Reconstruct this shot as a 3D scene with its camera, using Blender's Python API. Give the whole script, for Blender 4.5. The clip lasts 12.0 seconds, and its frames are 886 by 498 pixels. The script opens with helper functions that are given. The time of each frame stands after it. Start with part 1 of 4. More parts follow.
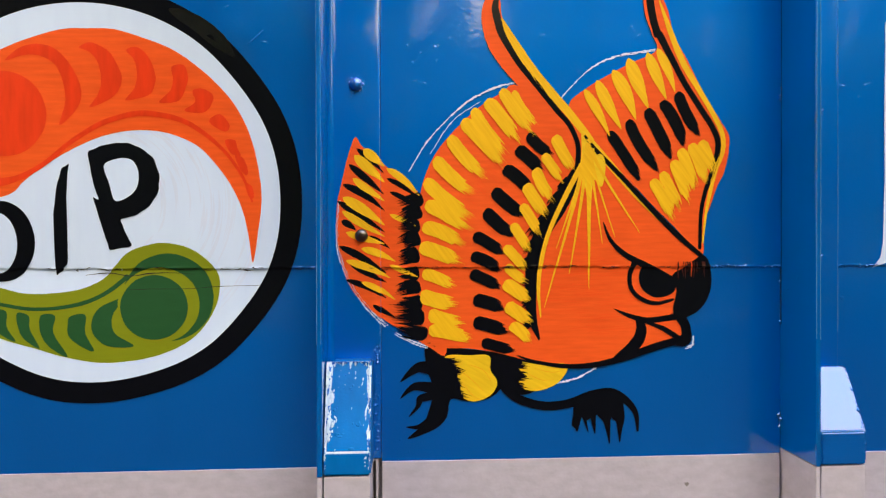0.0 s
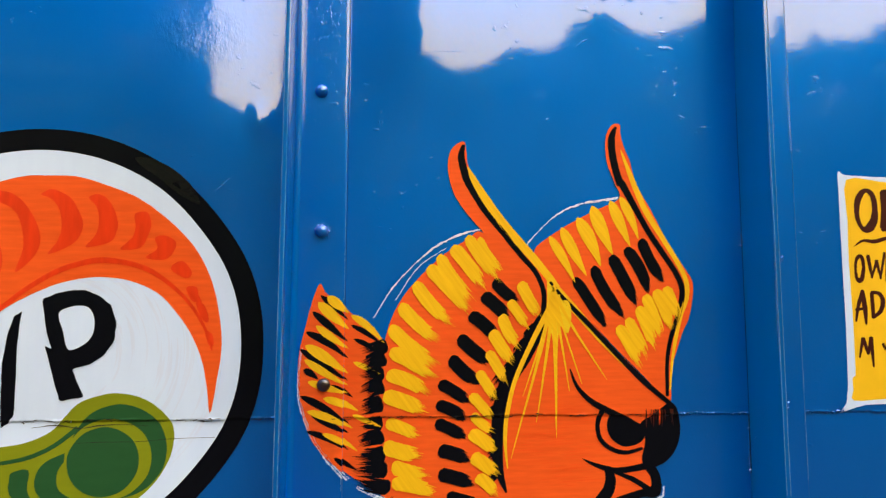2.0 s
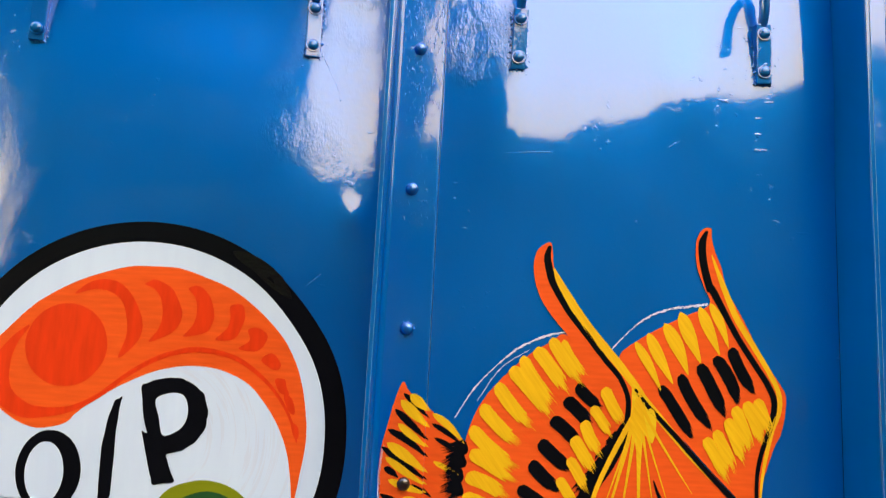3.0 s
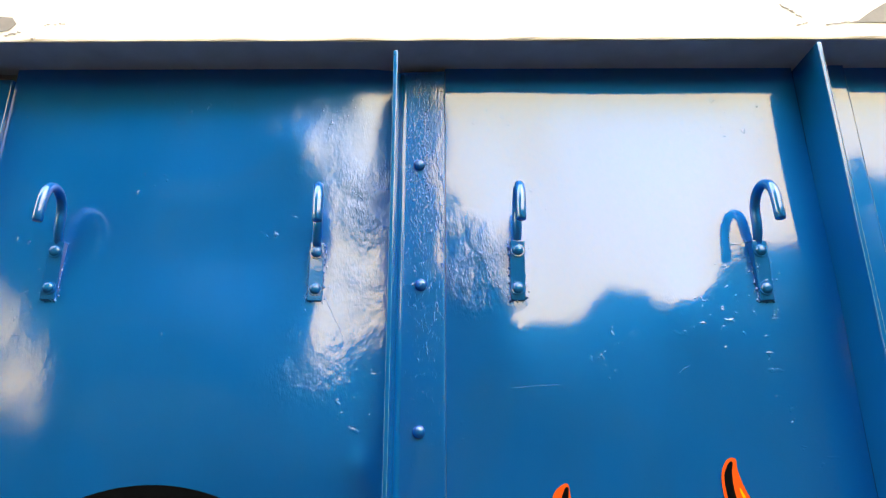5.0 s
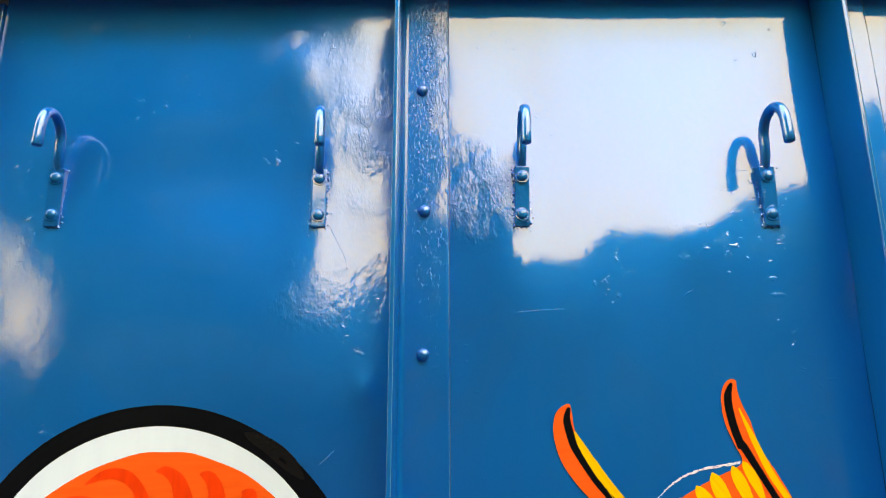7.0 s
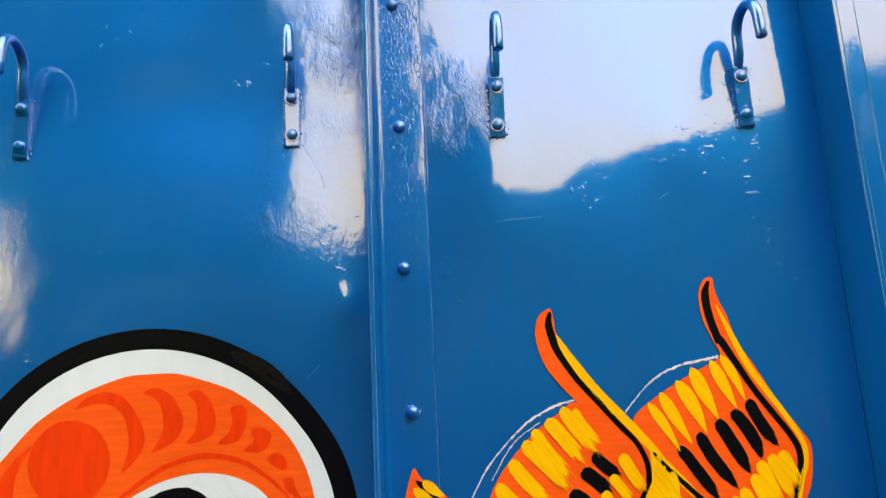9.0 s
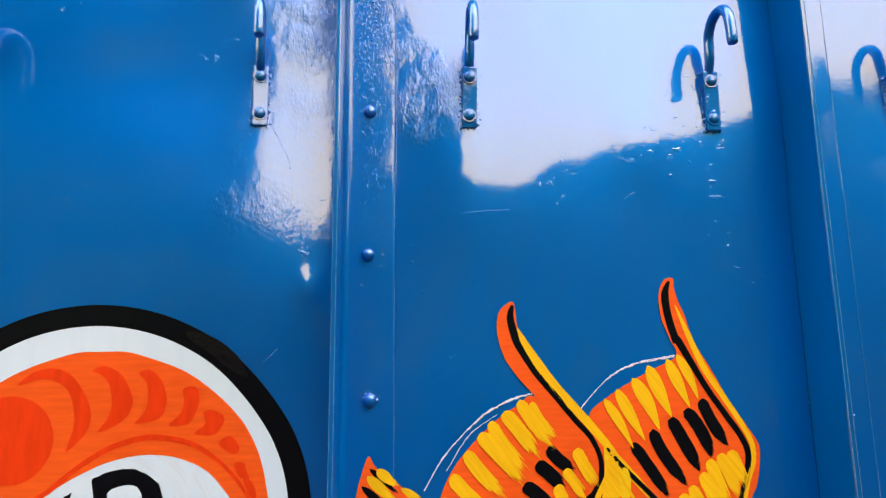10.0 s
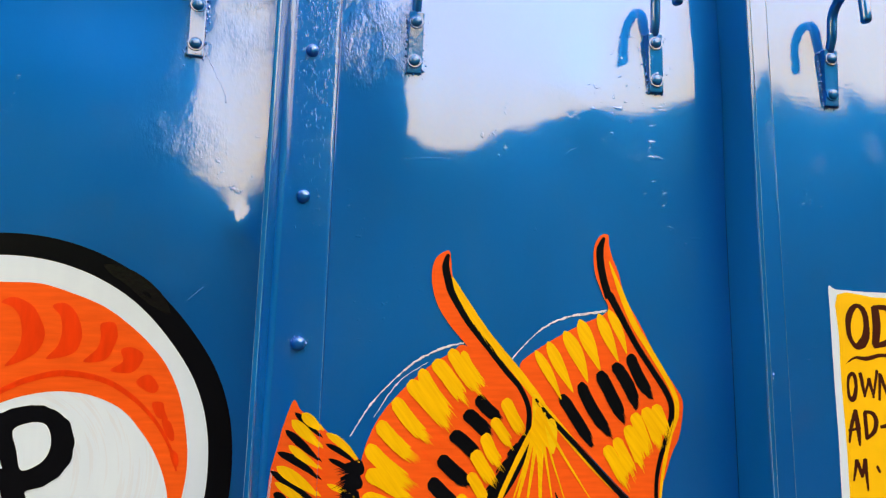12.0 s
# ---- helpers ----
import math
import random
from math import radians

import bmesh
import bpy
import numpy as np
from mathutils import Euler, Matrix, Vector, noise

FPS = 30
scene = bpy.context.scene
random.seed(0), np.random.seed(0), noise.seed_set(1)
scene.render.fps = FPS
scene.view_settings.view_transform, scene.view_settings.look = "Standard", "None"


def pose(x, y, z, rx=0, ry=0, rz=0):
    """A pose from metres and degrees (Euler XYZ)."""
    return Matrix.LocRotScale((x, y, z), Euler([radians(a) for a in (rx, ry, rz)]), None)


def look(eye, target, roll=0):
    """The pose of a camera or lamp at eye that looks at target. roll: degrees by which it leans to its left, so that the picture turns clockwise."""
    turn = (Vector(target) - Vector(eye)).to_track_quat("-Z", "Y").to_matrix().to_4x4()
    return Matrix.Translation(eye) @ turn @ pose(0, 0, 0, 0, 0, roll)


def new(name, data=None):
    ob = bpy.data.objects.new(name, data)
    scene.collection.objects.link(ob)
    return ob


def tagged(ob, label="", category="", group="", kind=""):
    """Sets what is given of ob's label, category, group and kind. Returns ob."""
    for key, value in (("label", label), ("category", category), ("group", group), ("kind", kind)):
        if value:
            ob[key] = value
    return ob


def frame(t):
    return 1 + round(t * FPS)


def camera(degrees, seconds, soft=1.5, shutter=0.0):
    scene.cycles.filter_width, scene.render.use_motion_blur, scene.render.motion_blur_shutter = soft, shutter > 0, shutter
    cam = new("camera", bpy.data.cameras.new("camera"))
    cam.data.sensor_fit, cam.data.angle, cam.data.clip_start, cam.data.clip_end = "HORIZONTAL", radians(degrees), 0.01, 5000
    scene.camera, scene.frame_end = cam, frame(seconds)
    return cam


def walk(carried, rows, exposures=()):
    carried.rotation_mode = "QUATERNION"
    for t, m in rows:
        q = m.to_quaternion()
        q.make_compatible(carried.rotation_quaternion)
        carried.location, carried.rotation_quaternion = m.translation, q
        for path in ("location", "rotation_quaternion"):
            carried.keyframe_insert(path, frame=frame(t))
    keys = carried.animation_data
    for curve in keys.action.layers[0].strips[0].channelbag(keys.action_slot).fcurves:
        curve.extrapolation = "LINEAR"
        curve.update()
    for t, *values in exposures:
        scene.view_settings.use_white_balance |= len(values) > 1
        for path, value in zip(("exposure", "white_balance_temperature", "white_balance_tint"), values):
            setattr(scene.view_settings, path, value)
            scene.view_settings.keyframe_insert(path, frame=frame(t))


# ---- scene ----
cam = camera(70.2, 12.0, soft=1.2, shutter=0.4)
PATH = [
    (0, (-0.133, -0.84, 1.508), (-0.02, 1.157, 1.499), -0.1),
    (0.5, (-0.134, -0.832, 1.53), (0.029, 1.161, 1.515), 0.9),
    (0.7, (-0.128, -0.825, 1.543), (0.039, 1.168, 1.540), 1.6),
    (1, (-0.126, -0.822, 1.549), (0.043, 1.17, 1.592), 0.5),
    (1.2, (-0.124, -0.819, 1.581), (0.059, 1.169, 1.705), 0.6),
    (1.5, (-0.124, -0.832, 1.625), (0.095, 1.146, 1.826), 0.7),
    (1.7, (-0.112, -0.837, 1.641), (0.092, 1.142, 1.847), 0.7),
    (2, (-0.114, -0.838, 1.617), (0.062, 1.145, 1.812), 0.2),
    (2.2, (-0.119, -0.841, 1.625), (0.027, 1.149, 1.767), 0.6),
    (2.5, (-0.14, -0.844, 1.63), (-0.066, 1.138, 1.889), 1.2),
    (2.7, (-0.140, -0.839, 1.674), (-0.143, 1.143, 1.942), 2.5),
    (3, (-0.160, -0.851, 1.720), (-0.154, 1.133, 1.976), 2.9),
    (3.5, (-0.160, -0.842, 1.760), (-0.172, 1.126, 2.116), 2.0),
    (3.7, (-0.148, -0.842, 1.772), (-0.161, 1.115, 2.183), 1.6),
    (5.3, (-0.146, -0.880, 1.886), (-0.203, 1.017, 2.520), -0.2),
    (5.5, (-0.141, -0.881, 1.883), (-0.203, 1.021, 2.498), 0.1),
    (6, (-0.149, -0.886, 1.872), (-0.204, 1.027, 2.454), -0.2),
    (6.5, (-0.147, -0.879, 1.855), (-0.213, 1.055, 2.362), -0.1),
    (6.7, (-0.148, -0.872, 1.852), (-0.211, 1.069, 2.329), 0.0),
    (8.3, (-0.154, -0.834, 1.809), (-0.159, 1.107, 2.294), -1.9),
    (8.5, (-0.153, -0.834, 1.812), (-0.145, 1.109, 2.286), -2.1),
    (8.7, (-0.137, -0.830, 1.800), (-0.150, 1.115, 2.268), -2.2),
    (9, (-0.139, -0.847, 1.778), (-0.165, 1.120, 2.141), -2.8),
    (9.5, (-0.132, -0.822, 1.784), (-0.049, 1.151, 2.098), -2.2),
    (9.7, (-0.128, -0.824, 1.778), (-0.043, 1.145, 2.118), -1.7),
    (10, (-0.136, -0.840, 1.773), (-0.060, 1.129, 2.113), -0.6),
    (10.2, (-0.121, -0.849, 1.766), (-0.089, 1.120, 2.112), 0.1),
    (10.5, (-0.125, -0.860, 1.763), (-0.084, 1.117, 2.058), 0.9),
    (10.7, (-0.102, -0.851, 1.753), (-0.078, 1.131, 2.023), 1.3),
    (10.8, (-0.106, -0.846, 1.752), (0.080, 1.126, 2.026), 1.6),
    (11, (-0.110, -0.845, 1.750), (0.079, 1.128, 2.019), 1.6),
    (11.5, (-0.108, -0.832, 1.735), (0.097, 1.137, 2.020), 2.1),
    (11.7, (-0.112, -0.830, 1.728), (0.110, 1.135, 2.029), 1.6),
    (12, (-0.111, -0.821, 1.719), (0.108, 1.142, 2.028), 1.3),
]
walk(cam, [(t, look(eye, target, roll)) for t, eye, target, roll in PATH],
     [(0, 0.03, 5800, 12), (2, 0.06, 6000, 11), (3.5, 0.12, 5950, 10), (5.5, 0.42, 6750, 2), (6.7, 0.38, 6750, 2),
      (8.5, 0.32, 6850, 1), (9, 0.18, 6600, 4), (9.5, 0.14, 6200, 6), (10.5, 0.12, 6000, 10), (11.2, 0.08, 6050, 8), (12, 0.12, 6600, 6)])

# ---- world, sun, exposure ----
SUN_AZ, SUN_EL = radians(38), radians(52)
world = bpy.data.worlds.new("world")
scene.world = world
world.use_nodes = True
wn, wl = world.node_tree.nodes, world.node_tree.links
sky = wn.new("ShaderNodeTexSky")
sky.sky_type, sky.sun_disc = "NISHITA", False
sky.sun_elevation, sky.sun_rotation = SUN_EL, radians(180) - SUN_AZ
cloud = wn.new("ShaderNodeTexNoise")
cloud.inputs["Scale"].default_value, cloud.inputs["Detail"].default_value = 2.2, 5
cloud_ramp = wn.new("ShaderNodeMapRange")
cloud_ramp.inputs["From Min"].default_value, cloud_ramp.inputs["From Max"].default_value = 0.3, 0.7
cloud_ramp.inputs["To Min"].default_value, cloud_ramp.inputs["To Max"].default_value = 0.88, 1.0
veil = wn.new("ShaderNodeMix")
veil.data_type = "RGBA"
wl.new(cloud.outputs["Fac"], cloud_ramp.inputs["Value"])
wl.new(cloud_ramp.outputs["Result"], veil.inputs["Factor"])
low_sky = wn.new("ShaderNodeTexCoord")
low_part = wn.new("ShaderNodeSeparateXYZ")
low_ramp = wn.new("ShaderNodeMapRange")
low_ramp.inputs["From Min"].default_value, low_ramp.inputs["From Max"].default_value = 0.42, 0.9
haze = wn.new("ShaderNodeMix")
haze.data_type = "RGBA"
haze.inputs["A"].default_value = (39.5, 28.0, 13.0, 1)  # warm towards the horizon
haze.inputs["B"].default_value = (26.8, 27.0, 29.6, 1)
wl.new(low_sky.outputs["Generated"], low_part.inputs["Vector"])
wl.new(low_part.outputs["Z"], low_ramp.inputs["Value"])
wl.new(low_ramp.outputs["Result"], haze.inputs["Factor"])
wl.new(haze.outputs["Result"], veil.inputs["B"])
wl.new(sky.outputs["Color"], veil.inputs["A"])
wl.new(veil.outputs["Result"], wn["Background"].inputs["Color"])
wn["Background"].inputs["Strength"].default_value = 0.15
sun = new("sun", bpy.data.lights.new("sun", "SUN"))
sun.data.energy, sun.data.angle, sun.data.color = 0.8, radians(25), (1.0, 0.96, 0.9)
sun.matrix_world = look((6 * math.sin(SUN_AZ), -6 * math.cos(SUN_AZ), 9), (0, 0, 1.7))

# ---- materials ----


def material(name, rgb, rough=0.4, metal=0.0, vary=0.15, grain=(30, 30, 30), turn=0.0, bump=0.0002, bump_scale=120.0, coat=0.0, coat_ior=1.5,
             coat_rough=0.05, wave=0.0, streak=0.0, chips=None, spec=0.5, specks=0.0, specks_from=0.55, streak_from=0.56, scuffs=(), drips=None):
    """A surface whose colour varies by vary at two scales; bump, wave and streak are heights in metres."""
    m = bpy.data.materials.new(name)
    m.use_nodes = True
    n, l = m.node_tree.nodes, m.node_tree.links
    b = n["Principled BSDF"]
    pos = n.new("ShaderNodeNewGeometry")

    def tex(scale, detail=4, stretch=(1, 1, 1), lean=0.0):
        mp = n.new("ShaderNodeMapping")
        mp.vector_type = "TEXTURE"
        mp.inputs["Rotation"].default_value = (0, radians(lean), 0)
        mp.inputs["Scale"].default_value = [1 / k for k in stretch]
        t = n.new("ShaderNodeTexNoise")
        t.inputs["Scale"].default_value, t.inputs["Detail"].default_value = scale, detail
        l.new(pos.outputs["Position"], mp.inputs["Vector"])
        l.new(mp.outputs["Vector"], t.inputs["Vector"])
        return t.outputs["Fac"]

    def math_node(op, a, c):
        k = n.new("ShaderNodeMath")
        k.operation = op
        for i, v in enumerate((a, c)):
            if isinstance(v, (int, float)):
                k.inputs[i].default_value = v
            else:
                l.new(v, k.inputs[i])
        return k.outputs[0]

    fine = tex(1.0, 5, grain, turn)
    broad = tex(4.5, 3)
    both = math_node("ADD", math_node("MULTIPLY", fine, 0.6), math_node("MULTIPLY", broad, 0.4))
    mix = n.new("ShaderNodeMix")
    mix.data_type = "RGBA"
    mix.inputs["A"].default_value = (*[max(0.0, c * (1 - 1.6 * vary)) for c in rgb], 1)
    mix.inputs["B"].default_value = (*[min(1.0, c * (1 + 1.6 * vary)) for c in rgb], 1)
    l.new(both, mix.inputs["Factor"])
    colour = mix.outputs["Result"]
    if chips:
        at, under, size = chips
        edge = n.new("ShaderNodeMapRange")
        edge.inputs["From Min"].default_value, edge.inputs["From Max"].default_value = at, at + 0.015
        l.new(tex(size, 6), edge.inputs["Value"])
        over = n.new("ShaderNodeMix")
        over.data_type = "RGBA"
        over.inputs["B"].default_value = (*under, 1)
        l.new(edge.outputs["Result"], over.inputs["Factor"])
        l.new(colour, over.inputs["A"])
        colour = over.outputs["Result"]
    l.new(colour, b.inputs["Base Color"])
    b.inputs["Metallic"].default_value = metal
    b.inputs["Specular IOR Level"].default_value = spec
    if metal:
        b.inputs["Specular Tint"].default_value = (0.01, 0.25, 1.0, 1)  # the pigment tints the sheen
    l.new(math_node("ADD", math_node("MULTIPLY", broad, 0.2), rough - 0.1), b.inputs["Roughness"])
    height = math_node("MULTIPLY", tex(bump_scale, 3), bump)
    if wave:
        height = math_node("ADD", height, math_node("MULTIPLY", tex(5.0, 1.5), wave))
        height = math_node("ADD", height, math_node("MULTIPLY", tex(38.0, 3), wave * 0.07))
    if streak:
        mask = n.new("ShaderNodeMapRange")
        mask.inputs["From Min"].default_value, mask.inputs["From Max"].default_value = streak_from, streak_from + 0.16
        l.new(tex(7.0, 3), mask.inputs["Value"])
        height = math_node("ADD", height, math_node("MULTIPLY", math_node("MULTIPLY", tex(1.0, 4, (420, 420, 60)), mask.outputs["Result"]), streak))
    if specks:
        some = n.new("ShaderNodeMapRange")
        some.inputs["From Min"].default_value, some.inputs["From Max"].default_value = specks_from, specks_from + 0.15
        l.new(tex(6.0, 2), some.inputs["Value"])
        for size, low, stretch in ((95.0, 0.67, (1, 1, 1)), (36.0, 0.69, (1, 1, 2.2))):
            dot = n.new("ShaderNodeMapRange")
            dot.inputs["From Min"].default_value, dot.inputs["From Max"].default_value = low, low + 0.06
            l.new(tex(size, 2.5, stretch), dot.inputs["Value"])
            height = math_node("ADD", height, math_node("MULTIPLY", math_node("MULTIPLY", dot.outputs["Result"], some.outputs["Result"]), specks))
    worn = None
    for sx, sz, reach, deep, dull in scuffs:  # worn places with brush marks and crusts, duller than the rest
        away = n.new("ShaderNodeVectorMath")
        away.operation = "DISTANCE"
        away.inputs[1].default_value = (sx, 0, sz)
        l.new(pos.outputs["Position"], away.inputs[0])
        near = n.new("ShaderNodeMapRange")
        near.inputs["From Min"].default_value, near.inputs["From Max"].default_value = reach * 1.05, reach * 0.15
        l.new(math_node("ADD", away.outputs["Value"], math_node("MULTIPLY", math_node("SUBTRACT", tex(9.0, 4), 0.5), 0.9 * reach)), near.inputs["Value"])
        near = near.outputs["Result"]
        patchy = n.new("ShaderNodeMapRange")
        patchy.inputs["From Min"].default_value, patchy.inputs["From Max"].default_value = 0.38, 0.62
        patchy.inputs["To Min"].default_value = 0.25
        l.new(tex(26.0, 3, (1, 1, 0.6), 12), patchy.inputs["Value"])
        marks = math_node("ADD", math_node("MULTIPLY", tex(1.0, 6, (400, 400, 150), -8), 0.9), math_node("MULTIPLY", tex(46.0, 6), 1.8))
        height = math_node("ADD", height, math_node("MULTIPLY", math_node("MULTIPLY", marks, math_node("MULTIPLY", near, patchy.outputs["Result"])), deep))
        near = math_node("MULTIPLY", near, dull)
        worn = near if worn is None else math_node("MAXIMUM", worn, near)
    if drips:  # runs and droplets that hang in the upper paint, thickest along one edge
        edge_x, low_z, high_z, deep = drips
        split = n.new("ShaderNodeSeparateXYZ")
        l.new(pos.outputs["Position"], split.inputs["Vector"])

        def ramp(value, a, c, to_min, to_max):
            k = n.new("ShaderNodeMapRange")
            for key, v in (("From Min", a), ("From Max", c), ("To Min", to_min), ("To Max", to_max)):
                k.inputs[key].default_value = v
            l.new(value, k.inputs["Value"])
            return k.outputs["Result"]

        thick = math_node("MULTIPLY", ramp(split.outputs["Z"], low_z - 0.12, high_z, -0.6, 1.0), ramp(split.outputs["X"], edge_x - 0.045, edge_x - 0.012, 0.5, 1.0))
        for stretch, at in (((560, 560, 130), 0.65), ((300, 300, 80), 0.69)):
            drop = math_node("ADD", tex(1.0, 2.5, stretch), math_node("MULTIPLY", thick, 0.16))
            height = math_node("ADD", height, math_node("MULTIPLY", ramp(drop, at, at + 0.12, 0.0, 1.0), deep))
    bn = n.new("ShaderNodeBump")
    bn.inputs["Distance"].default_value = 1.0
    l.new(height, bn.inputs["Height"])
    l.new(bn.outputs["Normal"], b.inputs["Normal"])
    if coat:
        b.inputs["Coat Weight"].default_value, b.inputs["Coat IOR"].default_value, b.inputs["Coat Roughness"].default_value = coat, coat_ior, coat_rough
        l.new(bn.outputs["Normal"], b.inputs["Coat Normal"])
        if worn is not None:
            l.new(math_node("ADD", worn, coat_rough), b.inputs["Coat Roughness"])
    return m


blue = material("blue_enamel", (0.0052, 0.148, 0.600), 0.43, metal=0.52, vary=0.07, grain=(14, 14, 5), bump=0.00006, bump_scale=170, coat=1.0, coat_ior=1.88,
                coat_rough=0.05, wave=0.00028, streak=0.00006, streak_from=0.5, spec=0.01, specks=0.0006, specks_from=0.55,
                scuffs=((-0.31, 2.33, 0.17, 0.0004, 0.16), (-0.25, 2.24, 0.10, 0.0014, 0.30), (-0.29, 2.12, 0.12, 0.0005, 0.12), (-0.13, 2.14, 0.09, 0.0013, 0.03), (0.15, 2.08, 0.04, 0.0004, 0.0),
                        (-0.82, 2.0, 0.17, 0.0003, 0.08), (-0.37, 1.98, 0.08, 0.0007, 0.12), (-0.27, 1.97, 0.09, 0.0003, 0.0), (-0.357, 1.79, 0.03, 0.0001, 0.14)))
blue_plain = material("blue_enamel_on_flange", (0.005, 0.146, 0.595), 0.43, metal=0.52, vary=0.08, grain=(14, 14, 5), bump=0.00004, bump_scale=140, coat=1.0,
                      coat_ior=1.88, coat_rough=0.05, wave=0.00025, streak=0.00006, spec=0.01, streak_from=0.5)
blue_drips = material("blue_enamel_with_runs", (0.005, 0.146, 0.595), 0.43, metal=0.52, vary=0.08, grain=(14, 14, 5), bump=0.00001, bump_scale=120, coat=1.0,
                      coat_ior=1.88, coat_rough=0.05, wave=0.00012, spec=0.01, specks=0.0003, specks_from=0.58, drips=(-0.168, 1.92, 2.28, 0.0005))
blue_worn = material("blue_enamel_worn_dull", (0.008, 0.155, 0.50), 0.55, metal=0.25, vary=0.2, grain=(60, 60, 14), bump=0.0002, bump_scale=300, coat=0.35, coat_ior=1.5, coat_rough=0.22,
                     wave=0.0003, spec=0.05, specks=0.0008, specks_from=0.4)
blue_satin = material("blue_enamel_satin", (0.003, 0.135, 0.50), 0.45, metal=0.36, vary=0.08, grain=(14, 14, 5), bump=0.00002, bump_scale=150, coat=0.8,
                      coat_ior=1.85, coat_rough=0.08, wave=0.0002, spec=0.01, specks=0.0006)
blue_leg = material("blue_enamel_on_edge", (0.003, 0.14, 0.52), 0.45, metal=0.38, vary=0.1, grain=(14, 14, 5), bump=0.00014, bump_scale=210, coat=1.0,
                    coat_ior=1.88, coat_rough=0.06, wave=0.0002, spec=0.01, specks=0.0005)
# Pale blue that stands in for highlights on the rib edges.
pale_blue = material("pale_blue_edge_highlight", (0.16, 0.38, 0.62), 0.3, vary=0.4, grain=(90, 90, 200), bump=0.0002, bump_scale=300, spec=0.6)
patch_white = material("pale_white_patches", (0.50, 0.64, 0.90), 0.4, vary=0.25, grain=(150, 150, 60), bump=0.0003, bump_scale=260, spec=0.5)
grey = material("grey_primer", (0.46, 0.43, 0.49), 0.55, vary=0.22, grain=(45, 45, 80), bump=0.00035, bump_scale=160, chips=(0.70, (0.2, 0.18, 0.17), 25))
white = material("white_paint", (0.605, 0.735, 1.0), 0.4, spec=0.3, vary=0.06, grain=(60, 60, 6), bump=0.00003, bump_scale=90)
black = material("black_paint", (0.003, 0.0035, 0.006), 0.4, vary=0.3, grain=(40, 40, 9), bump=0.00006, bump_scale=140, spec=0.03, coat=0.4, coat_ior=1.5, coat_rough=0.13)
sheen_black = material("glossy_black_for_sheen", (0.004, 0.004, 0.006), 0.4, vary=0.3, grain=(60, 60, 60), bump=0.0007, bump_scale=190, spec=0.1, coat=1.0, coat_ior=1.6, coat_rough=0.12)
orange = material("orange_paint", (0.94, 0.098, 0.010), 0.45, spec=0.12, vary=0.26, grain=(24, 24, 210), bump=0.00005, bump_scale=120)
deep_orange = material("deep_orange_paint", (0.84, 0.078, 0.004), 0.45, spec=0.18, vary=0.2, grain=(12, 12, 150), bump=0.00005, bump_scale=120)
red = material("vermilion_paint", (0.80, 0.040, 0.002), 0.4, spec=0.25, vary=0.3, grain=(90, 90, 16), bump=0.00006, bump_scale=120)
yellow = material("yellow_paint", (1.0, 0.455, 0.003), 0.45, spec=0.1, vary=0.26, grain=(330, 330, 20), turn=-37, bump=0.00006, bump_scale=140)
yellow_field = material("yellow_notice_paint", (0.84, 0.50, 0.006), 0.45, spec=0.18, vary=0.09, grain=(40, 40, 40), bump=0.00005, bump_scale=140)
ochre = material("ochre_paint", (0.86, 0.50, 0.004), 0.45, spec=0.18, vary=0.24, grain=(190, 190, 24), turn=-60, bump=0.00008, bump_scale=140)
deep_ochre = material("deep_ochre_paint", (0.76, 0.40, 0.004), 0.45, spec=0.18, vary=0.2, grain=(190, 190, 24), bump=0.00008, bump_scale=140)
grey_white = material("thin_white_paint", (0.60, 0.70, 0.92), 0.45, spec=0.3, vary=0.08, grain=(60, 60, 6), bump=0.00003)
olive = material("olive_paint", (0.20, 0.235, 0.004), 0.45, spec=0.18, vary=0.12, grain=(20, 20, 90), bump=0.00005)
green = material("dark_green_paint", (0.018, 0.080, 0.024), 0.45, spec=0.2, vary=0.15, grain=(30, 30, 90), bump=0.00005)
brown = material("maroon_paint", (0.045, 0.007, 0.003), 0.45, spec=0.2, vary=0.25, grain=(60, 60, 30), bump=0.00005)
rivet_paint = material("dark_glossy_paint", (0.02, 0.008, 0.005), 0.4, vary=0.3, grain=(60, 60, 60), bump=0.0001, coat=1.0, coat_ior=1.7, coat_rough=0.06)
cream = material("cream_top_paint", (0.84, 0.83, 0.88), 0.5, vary=0.05, grain=(5, 5, 40), bump=0.0003, bump_scale=60, chips=(0.70, (0.3, 0.27, 0.24), 9))
bare = material("bare_grey_metal", (0.20, 0.20, 0.23), 0.6, vary=0.25, grain=(40, 40, 40), bump=0.0003)
# Bluish shade put into the underside's colour, lightened for weak ground bounce.
under_shade = material("shade_tinted_underside", (0.62, 0.62, 0.70), 0.7, vary=0.25, grain=(20, 20, 20), bump=0.0004)
blue_gap = material("dark_blue_gap", (0.002, 0.03, 0.12), 0.7, vary=0.3, spec=0.1)
rust = material("dark_rust_gap", (0.012, 0.008, 0.007), 0.8, vary=0.3)
earth = material("trodden_earth", (0.013, 0.012, 0.011), 0.9, spec=0.04, vary=0.3, grain=(3, 3, 3), bump=0.01, bump_scale=9)
bark = material("tree_bark", (0.05, 0.04, 0.03), 0.9, vary=0.3, grain=(12, 12, 3), bump=0.01, bump_scale=30)
leaf_green = material("tree_leaves", (0.050, 0.105, 0.036), 0.7, vary=0.3, grain=(1.5, 1.5, 1.5), bump=0.0)

